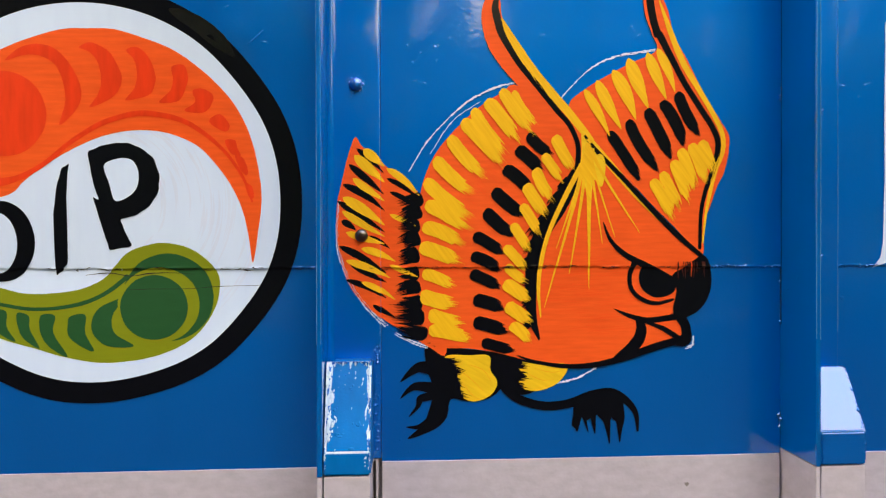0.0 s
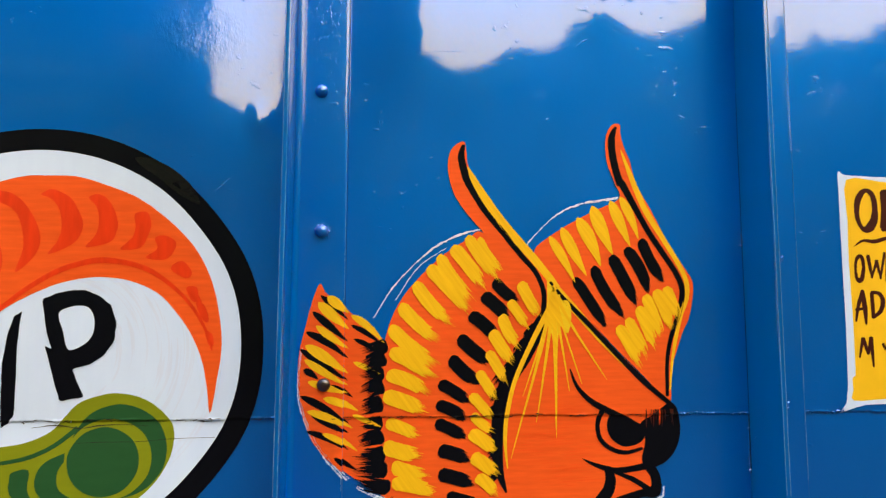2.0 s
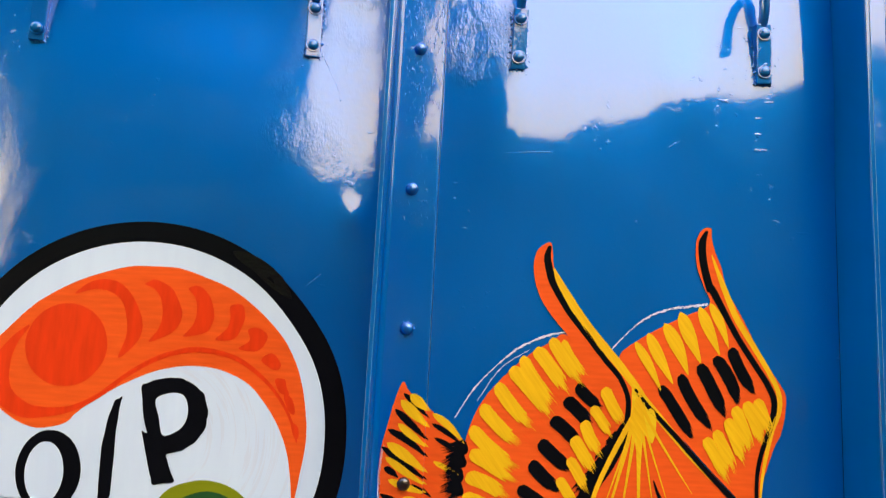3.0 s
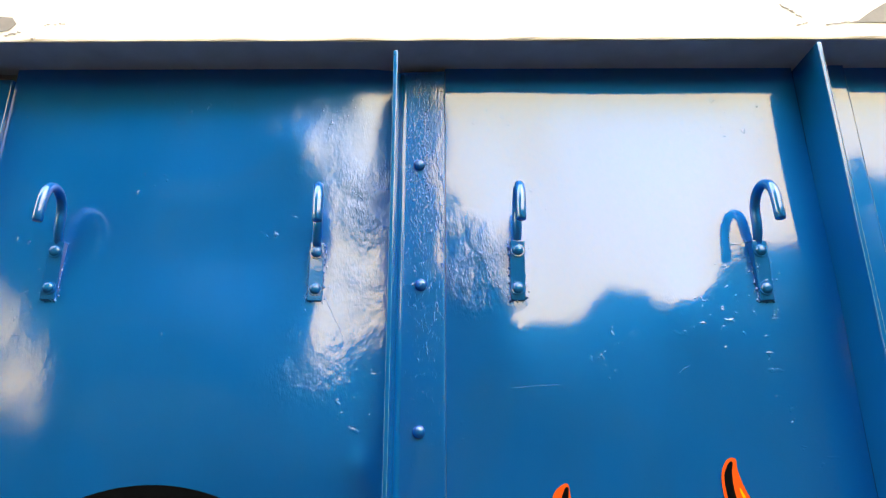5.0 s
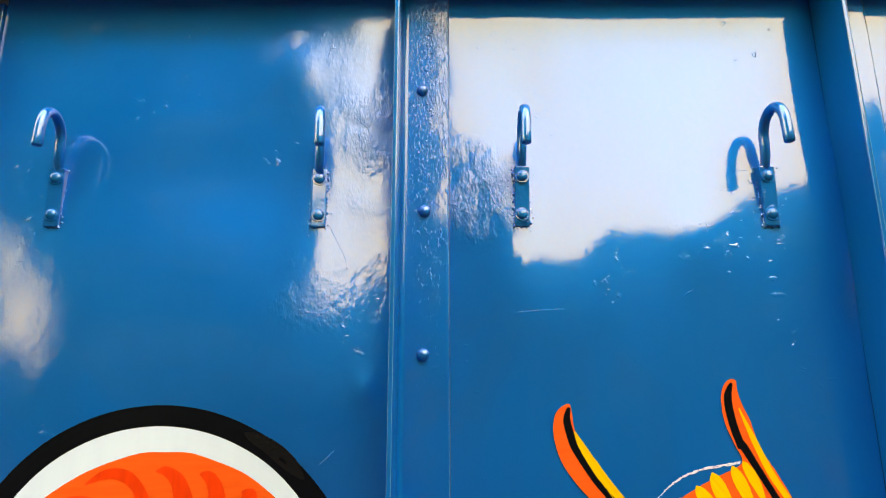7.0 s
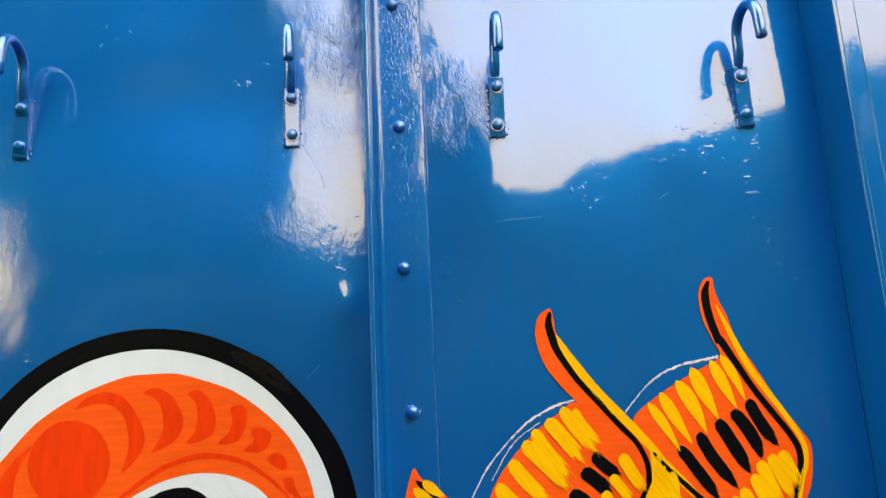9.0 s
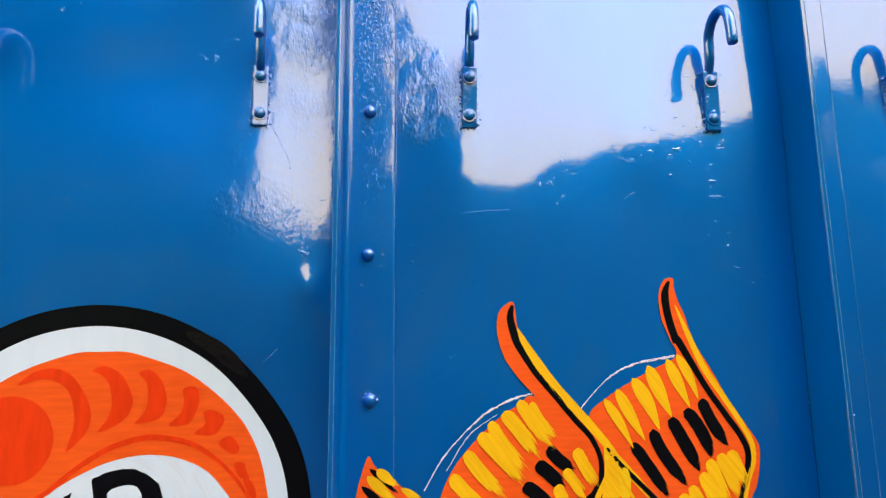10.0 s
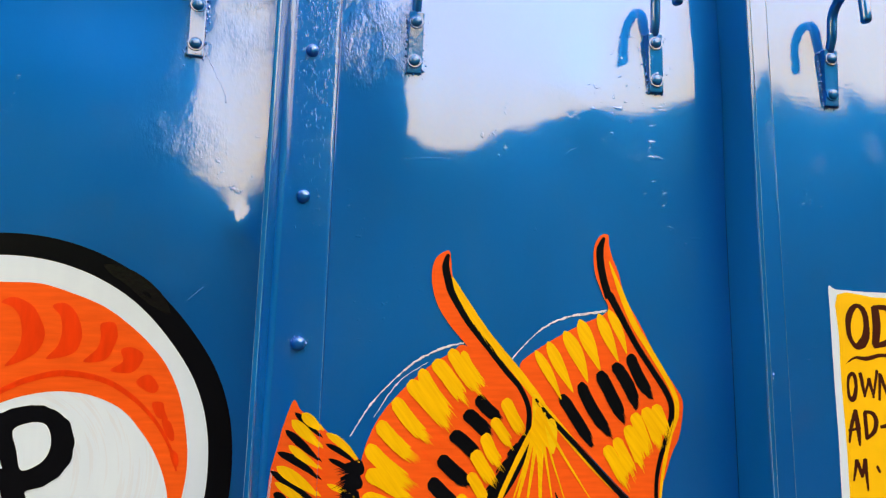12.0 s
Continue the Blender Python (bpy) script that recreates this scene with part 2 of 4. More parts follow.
# ---- helpers for building ----
RIBS = (-0.948, -0.243, 0.381, 0.994)
FLANGE = (0.077, 0.075, 0.077, 0.077)
LEG, THICK = 0.074, 0.007
SEAM, SILL, LIP_Z = 1.4795, 1.222, 2.472


# How the three sheets bow out: the bow, the ridge behind the hooks with its height and spread, and single
# buckles by depth, place and spread, all fitted so that the reflected sky suits the camera's view.
BOWS = (
    (0.0148, 0.0028, 1.984, 0.173, (
        (0.0103, -0.314, 1.854, 0.119, 0.144), (-0.0055, -0.493, 2.152, 0.223, 0.082), (0.0071, -0.404, 2.344, 0.047, 0.062),
        (-0.0139, -0.232, 2.320, 0.045, 0.182), (0.0095, -0.415, 1.934, 0.112, 0.170), (0.0013, -0.708, 1.980, 0.082, 0.139),
        (0.0043, -0.355, 2.152, 0.045, 0.178), (0.0032, -0.281, 1.864, 0.015, 0.023), (0.0015, -0.357, 1.783, 0.022, 0.022))),
    (0.0059, 0.0088, 2.031, 0.159, (
        (0.0041, -0.081, 2.045, 0.045, 0.117), (-0.0037, -0.064, 2.276, 0.059, 0.110), (0.0034, -0.029, 1.962, 0.110, 0.097),
        (0.0046, 0.172, 2.061, 0.045, 0.070), (0.0054, 0.368, 2.102, 0.082, 0.127))),
    (0.010, 0.0055, 1.985, 0.13, ()),
)


def sill_at(x):
    """The paint's lower edge, set some millimetres lower in the roundel bay to fit the camera's view."""
    return SILL - (0.006 if x < RIBS[1] else 0.0)


def flange_y(r, x):
    """The front of the flange of the rib at r; the riveted one is tilted so that it reflects dark trees to the camera.
    """
    return -THICK - (0.016 * (x - r) if r == RIBS[1] else 0.0)


def surf(x, z):
    """How far the painted steel stands out of the wall's plane (minus: towards the street)."""
    y = 0.0
    for r, f in zip(RIBS, FLANGE):
        if r - 0.0003 <= x <= r + f:
            y = flange_y(r, x)
    for i, (bow, ridge, at, tall, buckles) in enumerate(BOWS):
        a, b = RIBS[i] + FLANGE[i], RIBS[i + 1]
        if a < x < b:  # the sheet bows out between its ribs, most along a ridge behind the hooks
            u = (2 * x - a - b) / (b - a)
            low, high = (SEAM, LIP_Z) if z > SEAM else (SILL - 0.2, SEAM)
            w = 1 - ((2 * z - low - high) / (high - low)) ** 2
            y -= (1 - u * u) * ((bow if z > SEAM else 0.002) * max(0, w) + ridge * math.exp(-((z - at) / tall) ** 2))
            if z > SEAM:
                for high_y, cx, cz, wide, long in buckles:
                    y -= high_y * math.exp(-((x - cx) / wide) ** 2 - ((z - cz) / long) ** 2)
    on_sheet = all(not (r - 0.0003 <= x <= r + f) for r, f in zip(RIBS, FLANGE))
    d = z - SEAM - 0.0025 * noise.noise((x * 7, 0, 3)) - 0.0013 * noise.noise((x * 55, 4, 3))
    rough = 0.35 + 1.3 * noise.noise((x * 38, 1, 5)) + 1.3 * noise.noise((x * 150, 9, 1)) + 0.8 * noise.noise((x * 310, 2, 6))
    if on_sheet:
        y -= 0.0016 * max(0.0, rough) * math.exp(-(d / 0.0016) ** 2)
        y += 0.0018 / (1 + math.exp(min(50, max(-50, d / 0.0007))))
    return y


def part(name, bm, mat, parent=None, label="", smooth=False):
    me = bpy.data.meshes.new(name)
    for f in bm.faces:
        f.smooth = smooth
    bm.to_mesh(me)
    bm.free()
    me.materials.append(mat)
    ob = new(name, me)
    ob.parent = parent
    if label:
        tagged(ob, label)
    return ob


def box(bm, x0, x1, y0, y1, z0, z1, bevel=0.0):
    made = bmesh.ops.create_cube(bm, size=1.0, matrix=Matrix.Translation(((x0 + x1) / 2, (y0 + y1) / 2, (z0 + z1) / 2)) @ Matrix.Diagonal((x1 - x0, y1 - y0, z1 - z0, 1)))
    if bevel:
        edges = list({e for v in made["verts"] for e in v.link_edges})
        bmesh.ops.bevel(bm, geom=edges, offset=bevel, segments=2, affect="EDGES", profile=0.7)
    return bm


def tube(bm, path, radii, sides=14):
    """A round bar along a path of points, capped."""
    rings = []
    for i, p in enumerate(path):
        p = Vector(p)
        way = (Vector(path[min(i + 1, len(path) - 1)]) - Vector(path[max(i - 1, 0)])).normalized()
        a = way.cross(Vector((1, 0.02, 0.01))).normalized()
        c = way.cross(a)
        rings.append([bm.verts.new(p + radii[i] * (a * math.cos(2 * math.pi * k / sides) + c * math.sin(2 * math.pi * k / sides))) for k in range(sides)])
    for r, s in zip(rings, rings[1:]):
        for k in range(sides):
            bm.faces.new((r[k], r[(k + 1) % sides], s[(k + 1) % sides], s[k]))
    bm.faces.new(rings[0][::-1]), bm.faces.new(rings[-1])
    bmesh.ops.recalc_face_normals(bm, faces=bm.faces)
    return bm


def dome(bm, x, y, z, r, high, sides=14, tall=1.0):
    """A rounded bolt or rivet head that stands out towards -y."""
    rows = [(1.0, 0.0), (0.98, 0.35), (0.85, 0.65), (0.6, 0.87), (0.3, 0.97)]
    rings = [[bm.verts.new((x + r * a * math.cos(2 * math.pi * k / sides), y - high * h, z + tall * r * a * math.sin(2 * math.pi * k / sides))) for k in range(sides)] for a, h in rows]
    for p, q in zip(rings, rings[1:]):
        for k in range(sides):
            bm.faces.new((p[k], p[(k + 1) % sides], q[(k + 1) % sides], q[k]))
    bm.faces.new(rings[-1])
    bmesh.ops.recalc_face_normals(bm, faces=bm.faces)
    return bm


def skin(x0, x1, z0, z1, step, base, height, origin):
    """One crusted skin of paint: where height is above nothing it stands out of the surface at base, elsewhere it lies beneath it."""
    nx, nz = max(2, round((x1 - x0) / step)), max(2, round((z1 - z0) / step))
    ox, oy, oz = origin
    bm = bmesh.new()
    grid = []
    for j in range(nz + 1):
        z = z0 + (z1 - z0) * j / nz
        grid.append([bm.verts.new((x - ox, base(x, z) + 0.0004 - max(0.0, height(x, z)) - oy, z - oz)) for x in (x0 + (x1 - x0) * i / nx for i in range(nx + 1))])
    for a, b in zip(grid, grid[1:]):
        for i in range(nx):
            bm.faces.new((a[i], a[i + 1], b[i + 1], b[i]))
    return bm


def lumps(x, z, seed, size=330.0):
    return noise.noise((x * size, seed, z * size * 0.6)) + 0.6 * noise.noise((x * size * 2.2, seed + 3, z * size * 1.6))


def thing(name, x, y, z, label, category, group=""):
    ob = new(name)
    ob.location = (x, y, z)
    return tagged(ob, label, category, group)


def local(bm, origin):
    bmesh.ops.translate(bm, verts=bm.verts, vec=-Vector(origin))
    return bm


# ---- the steel side wall ----
wall = tagged(new("wall_1"), "blue enamelled steel side wall of a goods truck", "truck wall", kind="structure")


def sheet(x0, x1, z0, z1):
    """A steel sheet with its welded seam, folded back at its rims."""
    n = max(2, int((x1 - x0) / 0.003))
    xs = [x0 + (x1 - x0) * i / n for i in range(n + 1)]
    zs = sorted({z0, z1, *[SEAM + k / 1000 for k in (-12, -7, -5, -3.5, -2.5, -1.5, -0.7, 0, 0.7, 1.5, 2.5, 3.5, 5, 7, 12)],
                 *[z0 + (z1 - z0) * i / 160 for i in range(161)]})
    zs = [z for z in zs if z0 <= z <= z1]
    bm = bmesh.new()
    grid = [[bm.verts.new((x, surf(x, z), z)) for x in xs] for z in zs]
    for a, b in zip(grid, grid[1:]):
        for i in range(n):
            bm.faces.new((a[i], a[i + 1], b[i + 1], b[i]))
    rim = grid[0] + [r[-1] for r in grid[1:]] + grid[-1][-2::-1] + [r[0] for r in grid[-2:0:-1]]
    back = [bm.verts.new((v.co.x, 0.012, v.co.z)) for v in rim]
    rim = [bm.verts.new(v.co) for v in rim]
    for i in range(len(rim)):
        j = (i + 1) % len(rim)
        bm.faces.new((rim[j], rim[i], back[i], back[j]))
    return bm


for x0, x1 in ((-1.55, RIBS[0]), (RIBS[0] + FLANGE[0], RIBS[1]), (RIBS[1] + FLANGE[1], RIBS[2]), (RIBS[2] + FLANGE[2], RIBS[3])):
    part("panel", sheet(x0 + 0.0005, x1 - 0.0005, sill_at(x0), LIP_Z - 0.003 - 0.0185 * x0), blue, wall, smooth=True)

# Thin ridges for runs and scratches; the last stands in for a reflected streak.
RUNS = (
    [(-0.112, 2.148), (-0.103, 2.121), (-0.088, 2.102), (-0.077, 2.085)], [(-0.122, 2.215), (-0.134, 2.193), (-0.143, 2.167)],
    [(-0.309, 2.260), (-0.287, 2.242), (-0.280, 2.207), (-0.288, 2.176)], [(-0.336, 2.088), (-0.322, 2.060), (-0.312, 2.040), (-0.308, 2.025)],
    [(-0.079, 1.965), (-0.045, 1.968), (-0.010, 1.969)], [(-0.164, 2.140), (-0.160, 2.124), (-0.150, 2.112), (-0.134, 2.109)],
    [(0.144, 1.983), (0.152, 1.990), (0.159, 1.993)],
    [(-0.437, 2.194), (-0.427, 2.184)], [(-0.318, 1.786), (-0.327, 1.777), (-0.338, 1.767)],
)
for run in RUNS:
    path, radii = [], []
    for (xa, za), (xb, zb) in zip(run, run[1:]):
        for i in range(8):
            x, z = xa + (xb - xa) * i / 8, za + (zb - za) * i / 8
            x += 0.0012 * noise.noise((x * 90, z * 90, 0))
            path.append((x, surf(x, z) + 0.0003, z))
            radii.append(0.0004 + 0.0009 * abs(noise.noise((x * 150, z * 150, 4))))
    part("paint_run", tube(bmesh.new(), path, radii, 6), blue, wall, smooth=True)

def ragged(x, z):
    d = z - SEAM - 0.0025 * noise.noise((x * 7, 0, 3)) - 0.0013 * noise.noise((x * 55, 4, 3))
    return 0.0030 * (lumps(x, z, 6, 420) - 0.60 + (0.75 + 0.5 * noise.noise((x * 30, 2, 1))) * math.exp(-(d / 0.0028) ** 2)) * math.exp(-(d / 0.007) ** 2)


for x0, x1 in ((-0.868, -0.815), (-0.268, -0.2445), (0.283, 0.380), (0.459, 0.518), (0.80, 0.99)):
    part("seam_crust", skin(x0, x1, SEAM - 0.012, SEAM + 0.012, 0.0008, surf, ragged, (0, 0, 0)), blue, wall, smooth=True)

skirt = tagged(new("wall_2"), "grey primed steel sill under the blue wall", "truck sill", kind="structure")
for x0, x1 in ((-1.55, RIBS[0]), (RIBS[0] + FLANGE[0], RIBS[1]), (RIBS[1] + FLANGE[1], RIBS[2]), (RIBS[2] + FLANGE[2], RIBS[3])):
    part("panel", box(bmesh.new(), x0 + 0.001, x1 - 0.003, -0.0012, 0.012, 0.92, sill_at(x0) - 0.0005, 0.001), grey, skirt)
shell = part("wall_3", box(bmesh.new(), -1.55, 1.0, 0.02, 2.1, 0.9, 2.6), grey)
tagged(shell, "plain closed cargo box behind the painted side", "truck body", kind="structure")
base = part("wall_4", box(bmesh.new(), -1.53, 0.98, 0.05, 2.05, 0.0, 0.898), rust)
tagged(base, "dark plain base under the cargo box", "truck base", kind="structure")


# ---- angle-iron ribs ----
def rib(x, flange, rivets, label):
    o = (x, 0, SILL)
    ob = thing("angle_rib", *o, label, "steel rib", "ribs of the wall")
    low = SILL + 0.007
    part("leg", local(box(bmesh.new(), x, x + THICK, -LEG, 0.014, low, LIP_Z - 0.015, 0.0022), o), blue_leg, ob, smooth=False)
    plate = bmesh.new()
    zs = [low + (LIP_Z - 0.010 - low) * i / 40 for i in range(41)]
    cols = (THICK, flange * 0.45, flange - 0.0045, flange - 0.003, flange - 0.0015, flange - 0.0005, flange, flange)
    back = (0, 0, 0, 0.00008, 0.0003, 0.0007, 0.0014, 0.03)  # the free edge is rolled off
    grid = [[plate.verts.new((x + c, flange_y(x, x + c) + back[k] + (0.0001 * abs(noise.noise((x, z * 9, k))) if k < 3 else 0), z)) for k, c in enumerate(cols)] for z in zs]
    for a, b in zip(grid, grid[1:]):
        for i in range(len(cols) - 1):
            plate.faces.new((a[i], a[i + 1], b[i + 1], b[i]))
    part("flange", local(plate, o), blue_drips if x == RIBS[1] else blue_plain, ob, smooth=True)
    fillet = bmesh.new()
    arc = [(0.009 * (1 - math.sin(math.pi / 2 * i / 11)), 0.009 * (1 - math.cos(math.pi / 2 * i / 11))) for i in range(12)]
    ends = [[fillet.verts.new((x + THICK + a, -THICK - b, z)) for a, b in arc] + [fillet.verts.new((x + THICK, -THICK, z))] for z in (low, LIP_Z - 0.016)]
    for i in range(12):
        fillet.faces.new((ends[0][i], ends[0][i + 1], ends[1][i + 1], ends[1][i]))
    fillet.faces.new(ends[0]), fillet.faces.new(ends[1][::-1])
    bmesh.ops.recalc_face_normals(fillet, faces=fillet.faces)
    part("root_fillet", local(fillet, o), blue_satin, ob, smooth=False)
    part("lower_leg", local(box(bmesh.new(), x + 0.0006, x + THICK - 0.0006, -LEG + 0.0008, 0.012, 0.92, low - 0.001, 0.001), o), grey, ob, "grey primed lower end")
    part("lower_flange", local(box(bmesh.new(), x + THICK + 0.0002, x + flange - 0.004, -THICK + 0.001, 0.012, 0.92, low - 0.001, 0.001), o), grey, ob)
    for rx, rz in rivets:
        painted = x == RIBS[1] and rz < 1.6
        part("rivet", local(dome(bmesh.new(), rx, flange_y(x, rx) + 0.0004, rz, 0.0088, 0.0075), o), rivet_paint if painted else blue, ob, "dark glossy painted rivet head" if painted else "", smooth=True)
        if rz > 1.8:
            continue
        crust = skin(rx - 0.02, rx + 0.02, rz - 0.02, rz + 0.02, 0.0009, lambda px, pz: flange_y(x, px),
                     lambda px, pz: 0.0048 * (lumps(px, pz, 1, 420) - 0.65 + 0.75 * math.exp(-max(0.0, math.hypot(px - rx, pz - rz) - 0.009) / 0.0045)), o)
        part("paint_crust", crust, orange if painted else blue, ob, smooth=True)
    part("corner_joint", local(box(bmesh.new(), x - 0.0006, x - 0.0002, -0.0008, 0.004, 1.40, LIP_Z - 0.016), o), blue_gap, ob, "fine dark joint along the corner")
    # pale threads painted in for highlights along the edges of the leg and the flange, one unbroken thread each
    for ex, ey, wide, seed in ((x + 0.0006, -LEG - 0.0003, 0.0005, 1), (x + THICK - 0.0014, -LEG - 0.0003, 0.0006, 2), (x + flange - 0.0012, flange_y(x, x + flange) + 0.00022, 0.0006, 3)):
        thread = bmesh.new()
        n_bits = 180
        rows_of = []
        for q in range(n_bits + 1):
            z = 1.39 + (LIP_Z - 0.03 - 1.39) * q / n_bits
            w = wide * max(0.10, min(1.0, 0.45 + 0.55 * noise.noise((x * 9, seed, z * 14)) + 0.45 * noise.noise((x, seed, z * 75))))
            rows_of.append([thread.verts.new(p) for p in ((ex, ey - 0.0002, z), (ex + w, ey - 0.0002, z), (ex + w, ey + 0.0006, z))])
        for a, b in zip(rows_of, rows_of[1:]):
            for q in range(2):
                thread.faces.new((a[q], a[q + 1], b[q + 1], b[q]))
        part("edge_highlight", local(thread, o), pale_blue, ob, "pale painted edge highlight")
    # lumps of weld and paint in the corner of the leg
    def lumpy(px, z):
        patchy = noise.noise((x * 10, 4, z * 16)) + 0.5 * noise.noise((x, 7, z * 55)) + (0.25 if abs(z - SEAM) < 0.03 else 0.4 * max(0.0, min(1.0, (1.38 - z) / 0.05)))
        return 0.0042 * (lumps(px, z, 3, 300) - 0.75 + 1.5 * max(0.0, patchy + 0.22) * math.exp(-(x - px) / 0.0035)) * min(1.0, (px - x + 0.012) / 0.003)

    part("weld_bead", skin(x - 0.012, x - 0.0008, SILL + 0.02, SEAM + 0.34, 0.0008, surf, lumpy, o), blue, ob, smooth=True)
    # sloping gusset at the foot
    g = bmesh.new()
    x0, x1 = x + THICK + 0.001, x + flange - 0.010
    steep = x == RIBS[1]
    top = 1.364 if steep else 1.347
    side = [(-THICK, 1.361 if steep else 1.344), (-0.038 if steep else -0.035, top), (-0.0725, 1.258 if steep else 1.272), (-0.0735, 1.230), (-THICK, 1.230)]
    lean_in = 0.007 if steep else 0.0
    a = [g.verts.new((x0 + (lean_in if k < 2 else 0.0), y, z)) for k, (y, z) in enumerate(side)]
    b = [g.verts.new((x1, y, z)) for y, z in side]
    g.faces.new(a), g.faces.new(b[::-1])
    for i in range(5):
        g.faces.new((a[i], b[i], b[(i + 1) % 5], a[(i + 1) % 5]))
    bmesh.ops.recalc_face_normals(g, faces=g.faces)
    bmesh.ops.bevel(g, geom=list(g.edges), offset=0.0022, segments=2, affect="EDGES")
    part("gusset", local(g, o), blue_worn if x == RIBS[1] else blue, ob, "blue sloping gusset block", smooth=False)
    slope_y = lambda px, z: side[1][0] + (side[2][0] - side[1][0]) * min(1.0, (top - z) / (top - side[2][1]))

    def inner(z):  # the block's edge beside the leg
        return x0 + lean_in * min(1.0, max(0.0, (z - side[2][1]) / (top - side[2][1])))

    def flaking(px, z):  # long upright flakes, most of them along the block's edges
        edge = (1.25 if z < 1.32 else 0.45) * math.exp(-(px - inner(z)) / 0.0035) + 1.2 * math.exp(-(x1 - px) / 0.0045) + 0.8 * math.exp(-(top - 0.002 - z) / 0.004)
        if not steep:
            edge = 1.1 * math.exp(-(x1 - px) / 0.003)
        long = noise.noise((px * 420, 5, z * 120)) + 0.6 * noise.noise((px * 900, 8, z * 420))
        return 0.0050 * (long - 0.78 + 1.2 * min(1.0, edge) + 0.22 * noise.noise((px * 40, 2, z * 25))) * min(1.0, (px - inner(z)) / 0.002, (x1 - px) / 0.002)

    part("paint_crust", skin(x0 + 0.0005, x1 - 0.0005, 1.236, top - 0.0015, 0.0007, slope_y, flaking, o), blue, ob, smooth=True)

    def white_spots(px, z):  # white patches at the block's lower corner and down its outer edge
        low_corner = math.exp(-(px - inner(z) - 0.002) / 0.006) * min(1.0, max(0.0, (1.338 - z) / 0.02)) * min(1.0, max(0.0, (z - 1.245) / 0.02))
        outer = 0.95 * math.exp(-(x1 - 0.003 - px) / 0.004) * (0.75 + 0.6 * noise.noise((3, 1, z * 40)))
        rim = 0.55 * math.exp(-(top - 0.004 - z) / 0.004)
        long = noise.noise((px * 300, 15, z * 70)) + 0.55 * noise.noise((px * 800, 18, z * 300))
        return 0.0022 * (0.8 * long - 0.50 + low_corner + outer + rim) * min(1.0, (px - inner(z)) / 0.002, (x1 - px) / 0.002)

    if steep:
        part("white_patch", skin(x0 + 0.0005, x1 - 0.0005, 1.236, top - 0.0015, 0.0006, lambda px, z: slope_y(px, z) - 0.0002, white_spots, o), patch_white, ob, "white patchy edge of the block", smooth=True)

    def blisters(px, z):  # along the flange's free edge and in a loose band beside it
        away = x + flange - px
        patchy = noise.noise((x * 5, 3, z * 4.5)) + 0.35 * noise.noise((x, 8, z * 19)) + 0.6 * max(0.0, z - 2.0)
        band = 0.55 * math.exp(-away / 0.004) + 0.42 * math.exp(-((away - 0.028) / 0.012) ** 2) * max(0.0, min(1.0, 4 * (z - 1.95)))
        bare_low = min(1.0, max(0.0, (z - (1.88 if steep else 2.02)) / 0.3))
        return bare_low * 0.0042 * (lumps(px, z, 8, 480) - 0.76 + 0.55 * patchy + band) * min(1.0, max(0.0, away - 0.0008) / 0.001)

    part("paint_blister", skin(x + 0.022, x + flange - 0.0048, SILL + 0.14, LIP_Z - 0.03, 0.0011, lambda px, z: flange_y(x, px), blisters, o), blue, ob, smooth=True)
    if steep:  # the flange's foot beside the block is thick with crusted paint
        part("paint_crust", skin(x1 + 0.001, x + flange - 0.0008, 1.236, 1.385, 0.0008, lambda px, z: flange_y(x, px) - 0.0006,
                                 lambda px, z: 0.0042 * (lumps(px, z, 11, 420) - 0.25 + 0.5 * noise.noise((px * 50, 6, z * 22))) * min(1.0, (1.385 - z) / 0.01), o), blue, ob, smooth=True)
    part("lower_gusset", local(box(bmesh.new(), x0 + 0.0005, x1 - 0.001, -0.072, -THICK, 0.92, 1.2285, 0.0015), o), grey, ob)
    part("gap", local(box(bmesh.new(), x1 + 0.0004, x1 + 0.0034, -0.012, -THICK - 0.0003, 0.92, 1.226), o), rust, ob, "dark open joint")
    return ob


left_rivets = [(-0.207, 2.298), (-0.203, 2.110), (-0.204, 1.909), (-0.200, 1.720), (-0.193, 1.522)]
rib(RIBS[0], FLANGE[0], [(RIBS[0] + 0.036, z - 0.01) for _, z in left_rivets[:3]], "blue steel angle rib at the edge of the roundel bay")
rib(RIBS[1], FLANGE[1], left_rivets, "blue steel angle rib with round rivet heads")
rib(RIBS[2], FLANGE[2], [(RIBS[2] + 0.042, z - 0.03) for _, z in left_rivets], "blue steel angle rib beside the yellow notice")
rib(RIBS[3], FLANGE[3], [(RIBS[3] + 0.042, z) for _, z in left_rivets], "blue steel angle rib closing the notice bay")


# ---- top rail over the wall ----
rail = tagged(new("top_rail"), "cream painted top rail with dark underside and flaking paint", "top rail", kind="structure")
bm = bmesh.new()
prof = [(-0.073, LIP_Z + 0.0015), (-0.0735, LIP_Z + 0.005), (-0.060, LIP_Z + 0.09), (-0.035, LIP_Z + 0.2), (0.3, LIP_Z + 0.22), (0.3, LIP_Z + 0.004)]
n = 120
rows = [[bm.verts.new((-1.58 + 2.63 * i / n, y - (0.0012 * noise.noise((i * 0.35, k, 2)) if k < 2 else 0), z + (0.0015 * noise.noise((i * 0.25, 0, 8)) if k < 2 else 0))) for k, (y, z) in enumerate(prof)] for i in range(n + 1)]
for a, b in zip(rows, rows[1:]):
    for k in range(5):
        bm.faces.new((a[k], b[k], b[k + 1], a[k + 1]))
bm.faces.new(rows[0]), bm.faces.new(rows[-1][::-1])
TILT = 0.0185  # the rail drops to one end
for v in bm.verts:
    v.co.z -= 0.003 + TILT * v.co.x
part("face_board", bm, cream, rail, "cream painted face board with flaking paint")
